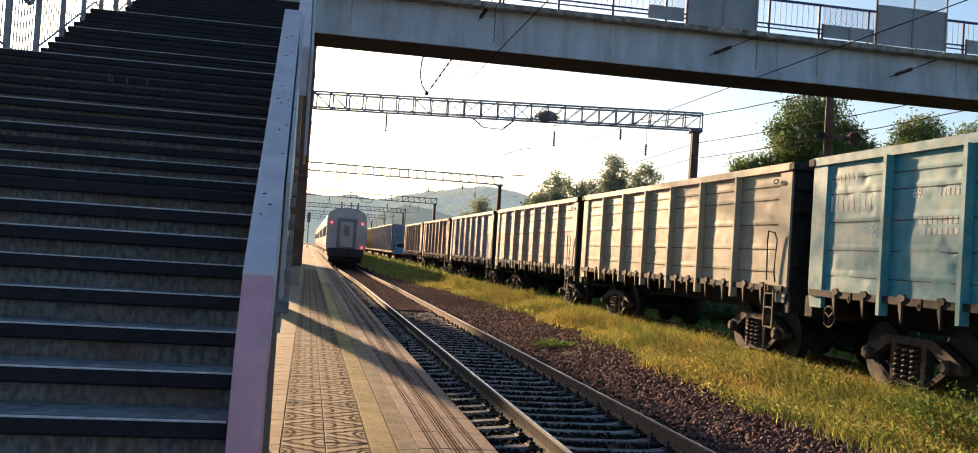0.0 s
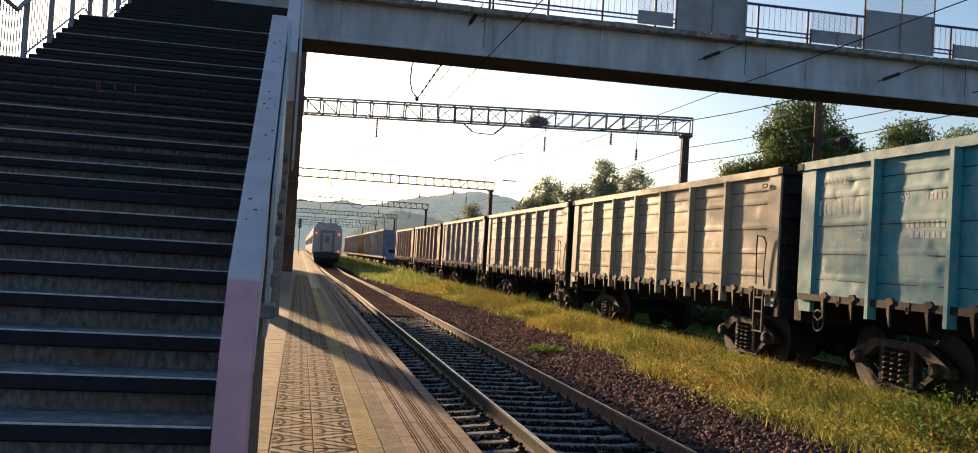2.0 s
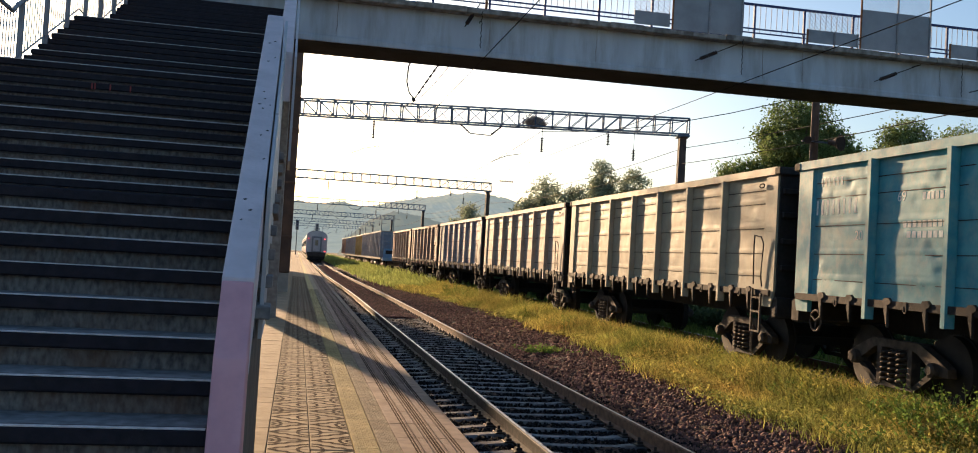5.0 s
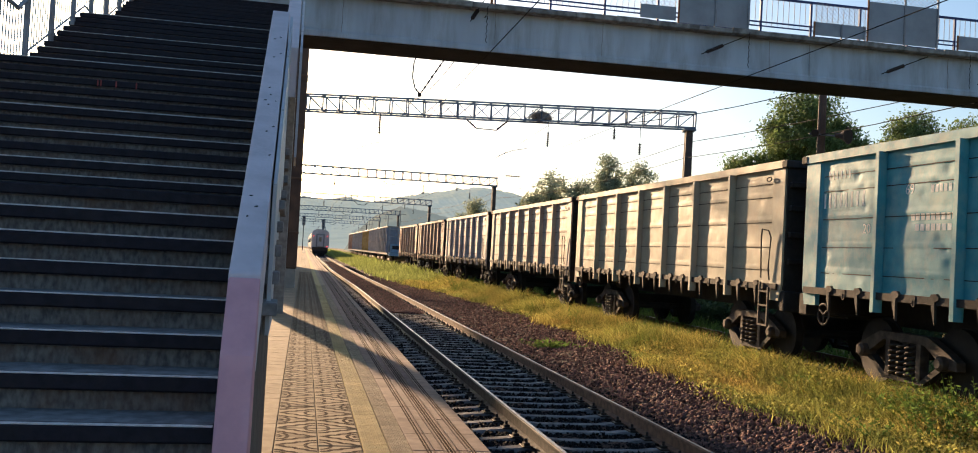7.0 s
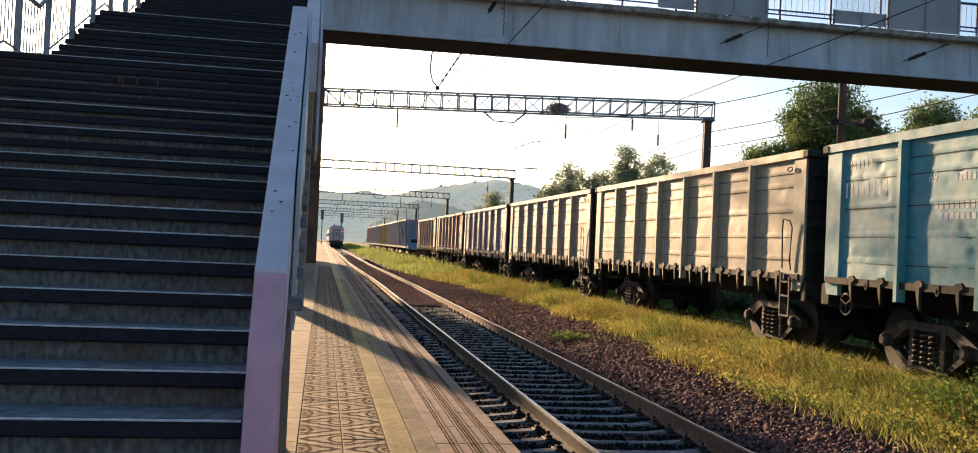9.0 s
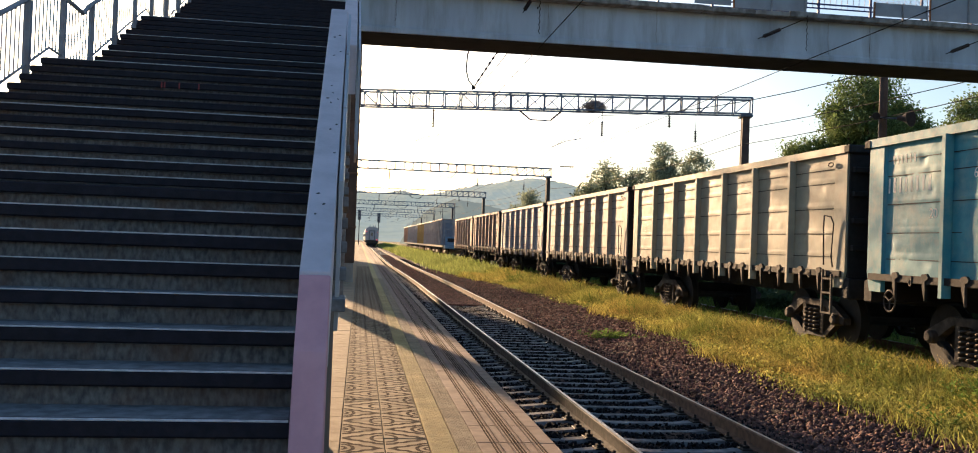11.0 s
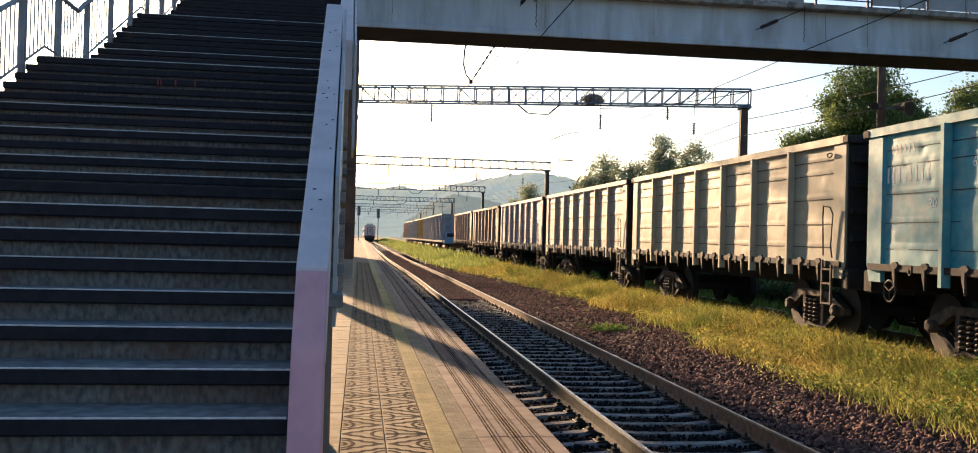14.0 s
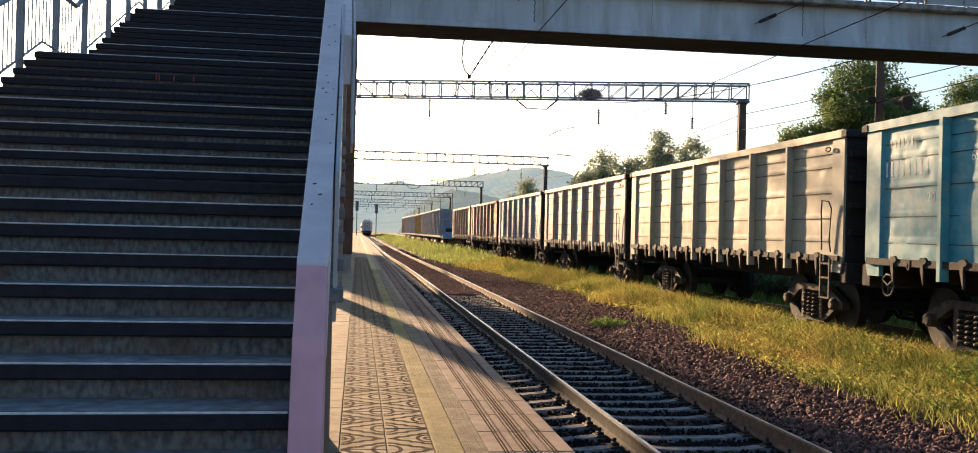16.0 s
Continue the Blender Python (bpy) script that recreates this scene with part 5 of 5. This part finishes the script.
# ---- vegetation ----
def build_tree(name, x, y, z, height, radius, leaves, seed, material, label, trunk_r=0.22, leaf=0.22):
    r = np.random.default_rng(seed)
    t = thing(name, pose(x, y, z), label, "tree")
    wood = Mesh()
    top = height * 0.75
    lean = r.uniform(-0.4, 0.4, 2)
    spine = [(lean[0] * u, lean[1] * u, top * u) for u in np.linspace(0, 1, 6)]
    wood.tube(spine, [trunk_r * (1 - 0.8 * u) for u in np.linspace(0, 1, 6)], 8)
    centres = []
    for i in range(34):
        a, h = r.uniform(0, 2 * math.pi), r.uniform(0.3, 0.85) * height
        reach = radius * r.uniform(0.45, 1.0) * (1.1 - 0.55 * h / height)
        s = Vector((lean[0] * h / top, lean[1] * h / top, min(h, top) * 0.85))
        e = s + Vector((reach * math.cos(a), reach * math.sin(a), r.uniform(0.1, 0.28) * height))
        mid = s.lerp(e, 0.5) + Vector((0, 0, 0.3))
        wood.tube([s, mid, e], [trunk_r * 0.4, trunk_r * 0.25, trunk_r * 0.08], 5)
        centres += [(e, r.uniform(0.14, 0.36) * radius * 0.8), (mid, r.uniform(0.14, 0.34) * radius * 0.7)]
    centres.append((Vector((lean[0], lean[1], height * 0.9)), radius * 0.45))
    part("trunk", wood, M["bark"], t)
    sizes = np.array([c[1] ** 2 for c in centres])
    pick = r.choice(len(centres), leaves, p=sizes / sizes.sum())
    cen = np.array([tuple(c[0]) for c in centres])[pick]
    rad = np.array([c[1] for c in centres])[pick]
    d = r.normal(size=(leaves, 3))
    d /= np.linalg.norm(d, axis=1, keepdims=True)
    d[:, 2] *= 0.75
    pos = cen + d * (rad * r.random(leaves) ** 0.45)[:, None] + r.normal(0, 0.2, (leaves, 3))
    a = r.normal(size=(leaves, 3))
    a /= np.linalg.norm(a, axis=1, keepdims=True)
    b = np.cross(a, r.normal(size=(leaves, 3)))
    b /= np.linalg.norm(b, axis=1, keepdims=True)
    s = leaf * r.uniform(0.6, 1.3, (leaves, 1))
    v = np.stack([pos - a * s, pos + b * s * 0.45, pos + a * s, pos - b * s * 0.45], 1).reshape(-1, 3)
    f = np.arange(leaves * 4).reshape(-1, 4)
    ob = new("crown", fast_mesh("crown", v, f, material))
    ob.parent = t
    return t


build_tree("tree", 21.4, 45.5, -0.3, 10.9, 3.9, 75000, 11, M["leaf"], "broad green tree behind the freight wagons", 0.22, 0.088)
build_tree("tree", 23.9, 47.0, -0.3, 10.2, 2.5, 36000, 12, M["leaf"], "green tree behind the freight wagons", 0.2, 0.088)
build_tree("tree", 18.7, 46.0, -0.3, 8.0, 2.0, 22000, 15, M["leaf"], "small green tree behind the freight wagons", 0.16, 0.088)
build_tree("tree", 26.8, 45.5, -0.3, 10.8, 2.3, 28000, 13, M["leaf"], "green tree behind the freight wagons", 0.2, 0.088)
build_tree("tree", 30.0, 46.0, -0.3, 10.6, 2.6, 28000, 14, M["leaf"], "green tree behind the freight wagons", 0.2, 0.088)
for x, y, h, rd, sd in ((14.9, 77, 7.4, 1.9, 21), (17.0, 79, 9.4, 2.5, 22), (19.4, 78, 8.9, 2.0, 27), (21.2, 78, 11.4, 1.9, 23), (22.8, 80, 9.2, 1.8, 24), (24.6, 79, 10.9, 1.8, 25), (12.6, 90, 7.2, 2.2, 26)):
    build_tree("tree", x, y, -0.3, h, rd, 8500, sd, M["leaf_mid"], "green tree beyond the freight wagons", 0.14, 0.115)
for i in range(26):
    build_tree("tree", 22 + 3.5 * i + random.uniform(-2, 2), 120 + 6 * i + random.uniform(-10, 10), -0.4, random.uniform(7, 11), random.uniform(3, 4), 900, 40 + i, M["leaf_far"], "hazy green tree in the distance", 0.2, 0.6)


def blades(name, label, n, xr, yr, height, width, material, edge, power=1.6, lean=0.35, category="grass"):
    """Grass blades, each a bent pair of faces, joined into one mesh."""
    x = rng.uniform(*xr, n)
    y = yr[0] + (yr[1] - yr[0]) * rng.random(n) ** power
    patch = np.array([noise.noise(Vector((a * 0.7, b * 0.35, 3.0))) for a, b in zip(x, y)])
    keep = x + 0.55 * patch + rng.normal(0, 0.2, n) > edge(y)
    x, y, patch = x[keep], y[keep], patch[keep]
    n = len(x)
    h = rng.uniform(*height, n) * (1 + 0.5 * patch) * (1 + 0.9 * np.clip((x - 4.6) / 0.8, 0, 1)) * (0.75 + 0.25 * np.clip(y / 20, 0, 1.5))
    w = width * rng.uniform(0.6, 1.4, n) * (1 + y / 40)
    a = rng.uniform(0, 2 * np.pi, n)
    side = np.stack([np.cos(a), np.sin(a), 0 * a], 1) * w[:, None]
    bend = rng.normal(0, lean, (n, 2)) * h[:, None]
    base = np.stack([x, y, ground_z(x) - 0.01], 1)
    mid = base + np.stack([bend[:, 0] * 0.35, bend[:, 1] * 0.35, h * 0.6], 1)
    tip = base + np.stack([bend[:, 0], bend[:, 1], h], 1)
    v = np.stack([base - side, base + side, mid + side * 0.7, mid - side * 0.7, tip], 1).reshape(-1, 3)
    k = 5 * np.arange(n)[:, None]
    f = np.concatenate([k + [0, 1, 2], k + [0, 2, 3], k + [3, 2, 4]])
    ob = new(name, fast_mesh(name, v, f, material))
    return tagged(ob, label, category, kind="stuff")


EDGE_Y = [8, 11.5, 13, 15, 17.3, 19.5, 24, 27, 36, 43, 54, 70, 125, 400]
EDGE_X = [4.0, 4.0, 4.05, 3.85, 4.05, 4.15, 4.75, 4.75, 4.8, 4.5, 4.0, 2.9, 2.7, 2.7]


def verge(y):
    return np.interp(y, EDGE_Y, EDGE_X)


blades("grass", "dry yellow-green grass along the siding", 185000, (2.5, 6.0), (8, 62), (0.05, 0.27), 0.0045, M["grass"], verge, 1.55, 0.6)
blades("far_grass", "bright grass further along the siding", 26000, (2.4, 5.8), (60, 330), (0.15, 0.4), 0.012, M["far_grass"], verge, 1.3)


def hedge(name, label, n, xr, yr, height, material, size=0.09, margin=None):
    """Rough scrub behind the wagons: a drift of small leaves."""
    x, y = rng.uniform(*xr, n), rng.uniform(*yr, n)
    if margin is not None:
        y = yr[0] + (yr[1] - yr[0]) * rng.random(n) ** 1.6
        patch = np.array([noise.noise(Vector((a * 0.9, b * 0.45, 11.0 * margin))) for a, b in zip(x, y)])
        keep = x + 0.8 * patch + rng.normal(0, 0.15, n) > verge(y) + margin
        x, y = x[keep], y[keep]
        n = len(x)
    top = np.array([height * (0.75 + 0.5 * noise.noise(Vector((a * 0.5, b * 0.25, 7.0)))) for a, b in zip(x, y)])
    z = ground_z(x) + top * rng.random(n) ** 0.6
    pos = np.stack([x, y, z], 1)
    a = rng.normal(size=(n, 3))
    a /= np.linalg.norm(a, axis=1, keepdims=True)
    b = np.cross(a, rng.normal(size=(n, 3)))
    b /= np.linalg.norm(b, axis=1, keepdims=True)
    s = size * rng.uniform(0.6, 1.4, (n, 1)) * (1 + y[:, None] / 60)
    v = np.stack([pos - a * s, pos + b * s * 0.45, pos + a * s, pos - b * s * 0.45], 1).reshape(-1, 3)
    ob = new(name, fast_mesh(name, v, np.arange(4 * n).reshape(-1, 4), material))
    return tagged(ob, label, "bushes", kind="stuff")


# scrub added in a darker leaf so gaps under the wagons read as shade
hedge("bushes", "dark green scrub behind the freight wagons", 26000, (10.2, 12.2), (8, 95), 1.3, M["leaf_far"])
hedge("low_weeds", "low leafy weeds among the dry grass", 38000, (2.9, 6.05), (9, 50), 0.2, M["far_grass"], 0.022, 0.12)
hedge("tall_weeds", "tall leafy weeds crowding the siding rail", 60000, (4.6, 6.0), (9, 50), 0.42, M["grass"], 0.02, 0.75)
hedge("dry_weeds", "dry yellow-brown leafy weeds along the siding", 150000, (2.9, 6.05), (9, 50), 0.24, M["grass"], 0.022, 0.05)
blades("grass_behind", "grass between and behind the wagon wheels", 16000, (5.4, 9.6), (8, 70), (0.08, 0.25), 0.007, M["weed"], lambda y: 0 * y, 1.4)


def build_weed(name, x, y, height, stems, seed, material, label, spread=0.25, leaf=0.05):
    """A weed of thin leaning stems set with small leaves."""
    r = np.random.default_rng(seed)
    z = float(ground_z(x))
    w = thing(name, pose(x, y, z), label, "weed", "weeds along the siding")
    st = Mesh()
    lv = Mesh()
    for i in range(stems):
        b = Vector((r.normal(0, spread * 0.35), r.normal(0, spread * 0.35), -0.02))
        e = b + Vector((r.normal(0, spread), r.normal(0, spread), height * r.uniform(0.55, 1.0)))
        m = b.lerp(e, 0.5) + Vector((r.normal(0, 0.03), r.normal(0, 0.03), 0.02))
        st.tube([b, m, e], [0.007, 0.005, 0.002], 4)
        for j in range(16):
            u = r.uniform(0.15, 1.0)
            q = b.lerp(m, u * 2) if u < 0.5 else m.lerp(e, u * 2 - 1)
            d = Vector((r.normal(), r.normal(), r.normal(0.3, 0.5))).normalized()
            s = d.cross(Vector((r.normal(), r.normal(), 1.0))).normalized()
            k = leaf * r.uniform(0.6, 1.4)
            lv.add([q, q + d * k * 0.5 + s * k * 0.28, q + d * k, q + d * k * 0.5 - s * k * 0.28], [(0, 1, 2, 3)])
    part("stem", st, material, w)
    part("foliage", fast_mesh("foliage", lv.v, lv.f, material), None, w)
    return w


for i, (x, y, h, n, m) in enumerate(((3.0, 23.7, 0.22, 26, "weed"), (3.25, 23.4, 0.18, 18, "weed"), (5.05, 14.9, 0.75, 7, "grass"), (5.2, 14.6, 0.6, 6, "grass"), (5.1, 15.6, 0.5, 6, "grass"), (5.2, 16.5, 0.4, 5, "grass"), (4.95, 12.3, 0.7, 26, "weed"), (5.15, 11.9, 0.8, 30, "weed"), (4.75, 11.5, 0.6, 24, "weed"), (5.2, 12.9, 0.6, 20, "weed"), (5.0, 11.0, 0.75, 28, "weed"), (5.25, 13.5, 0.5, 16, "weed"), (4.2, 12.2, 0.35, 10, "weed"), (4.6, 48.0, 1.1, 16, "weed"), (5.0, 49.0, 0.9, 12, "weed"), (4.9, 28.0, 0.6, 8, "weed"), (5.2, 24.5, 0.5, 6, "grass"), (5.0, 20.0, 0.45, 6, "grass"), (4.9, 18.4, 0.4, 6, "grass"), (5.1, 21.8, 0.5, 6, "grass"))):
    build_weed("weed_plant", x, y, h, n, 70 + i, M[m], "leafy green weed in the gravel" if m == "weed" else "dry seeding weed beside the rails")

wr = np.random.default_rng(88)
for i in range(26):
    x, y = float(wr.uniform(4.85, 5.5)), 9.5 + 40.0 * float(wr.random()) ** 1.5
    dry = i % 3 > 0
    build_weed("weed_plant", x, y, float(wr.uniform(0.3, 0.62)), int(wr.integers(6, 12)), 120 + i, M["grass" if dry else "weed"], "dry seeding weed beside the rails" if dry else "leafy green weed beside the rails", 0.2, 0.045)


# ---- poles, signals and distance ----
def build_speaker_pole():
    p = thing("speaker_pole", pose(13.28, 30.0, -0.2), "dark wooden pole with two horn loudspeakers behind the wagons", "pole")
    part("pole", Mesh().tube([(0, 0, 0), (0, 0, 8.0)], [0.16, 0.12], 10), M["mast"], p)
    arm = part("arm", Mesh().bar((-0.5, -0.14, 6.45), (0.6, -0.14, 6.45), 0.05), M["galv"], p)
    for x, r, s in ((0.62, 0.27, 1), (-0.42, 0.12, -1)):
        part("horn", Mesh().tube([(x - s * 0.20, -0.10, 6.47), (x - s * 0.1, -0.22, 6.46), (x + s * 0.02, -0.40, 6.44), (x + s * 0.045, -0.45, 6.44)], [0.07, 0.09, r * 0.75, r], 14), M["mast"], arm, "dusty horn loudspeaker with a dark mouth")
        # flat dark disc stands in for the shaded hollow of the horn
        part("horn_mouth", Mesh().tube([(x + s * 0.046, -0.452, 6.44), (x + s * 0.048, -0.456, 6.44)], r * 0.93, 14), M["soot_shade"], arm)


build_speaker_pole()


def build_signal(x, y, z):
    s = thing("railway_signal", pose(x, y, z), "dark signal mast beside the main track", "railway signal")
    part("mast", Mesh().tube([(0, 0, 0), (0, 0, 9.0)], 0.11, 8), M["mast"], s)
    h = part("signal_head", Mesh().box(-0.42, 0.42, -0.25, 0.12, 6.6, 9.2, c=0.08), M["coach_dark"], s)
    for k in (7.1, 7.9, 8.7):
        part("hood", Mesh().tube([(0, -0.26, k), (0, -0.5, k)], 0.17, 10), M["soot_shade"], h)


build_signal(2.3, 268, -0.3)
build_signal(-2.9, 262, 0.15)
for i in range(9):
    pl = thing("line_pole", pose(11.5 + 0.35 * i, 150 + 26 * i, -0.4), "slim grey line pole in the distance", "pole", "row of line poles")
    part("pole", Mesh().tube([(0, 0, 0), (0, 0, 8.2)], [0.11, 0.07], 7), M["plinth"], pl)
    part("crossarm", Mesh().bar((-0.9, 0, 7.6), (0.9, 0, 7.6), 0.06), M["plinth"], pl)


def hills(name, y, profile, depth, material, label, seed):
    """A wooded ridge: crest heights along x, falling towards the camera, with lumpy relief."""
    lo, hi = profile[0][0], profile[-1][0]
    xs = np.unique(np.concatenate([np.linspace(lo, hi, 60), np.linspace(max(lo, -220), min(hi, 640), 700)]))
    crest = np.interp(xs, [p[0] for p in profile], [p[1] for p in profile])
    rows = 40
    v = []
    for j in range(rows + 1):
        u = j / rows
        for x, c in zip(xs, crest):
            z = c * (math.sin(u * math.pi / 2) ** 1.2) - 3
            z += u * c * 0.10 * noise.noise(Vector((x * 0.012, u * 3.0, seed))) + 0.035 * c * u * noise.noise(Vector((x * 0.06, u * 14.0, seed + 5))) + c * u * (0.03 * noise.noise(Vector((x * 0.16, u * 30.0, seed))) + 0.034 * noise.noise(Vector((x * 0.45, u * 60.0, seed))))
            v.append((x, y - depth * (1 - u), z))
    n = len(xs)
    f = [(j * n + i, j * n + i + 1, (j + 1) * n + i + 1, (j + 1) * n + i) for j in range(rows) for i in range(n - 1)]
    ob = new(name, fast_mesh(name, v, f, material, True))
    return tagged(ob, label, "hill", kind="structure")


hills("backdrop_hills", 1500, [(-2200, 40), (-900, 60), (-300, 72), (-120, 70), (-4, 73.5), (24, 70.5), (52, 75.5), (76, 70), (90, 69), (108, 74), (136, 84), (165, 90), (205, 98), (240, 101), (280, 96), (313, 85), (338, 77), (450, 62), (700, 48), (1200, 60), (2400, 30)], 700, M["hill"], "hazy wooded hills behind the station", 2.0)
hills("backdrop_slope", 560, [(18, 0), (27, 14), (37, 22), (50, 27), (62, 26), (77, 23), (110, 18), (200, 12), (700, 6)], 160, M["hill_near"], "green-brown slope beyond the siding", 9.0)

# plain unseen walls that close the place behind the camera and along the far side of the platform
# left walls are added to shade platform and rails and block low sky
structure("wall_left", Mesh().prism([(46.3, 0.19), (92, 0.19), (92, 5.5), (66, 5.5), (66, 8.1), (46.3, 8.1)], "x", -6.35, -6.0).box(-18.4, -18.0, 38, 420, -0.5, 6.5), [M["brick_wall"]], "unseen plain walls added to shade platform and tracks")
structure("wall_back", Mesh().box(-30, 40, -40.3, -40.0, -0.5, 5.0), [M["brick_wall"]], "plain pale wall behind the platform")


# ---- moving train ----
def motions():
    way = [(0, 79), (2, 108), (4, 137), (7, 178), (9, 208), (12, 249), (16, 300)]
    for i, c in enumerate(coaches):
        walk(c, [(t, pose(0.22, y + 11.9 + 24.6 * i, 0)) for t, y in way])


motions()
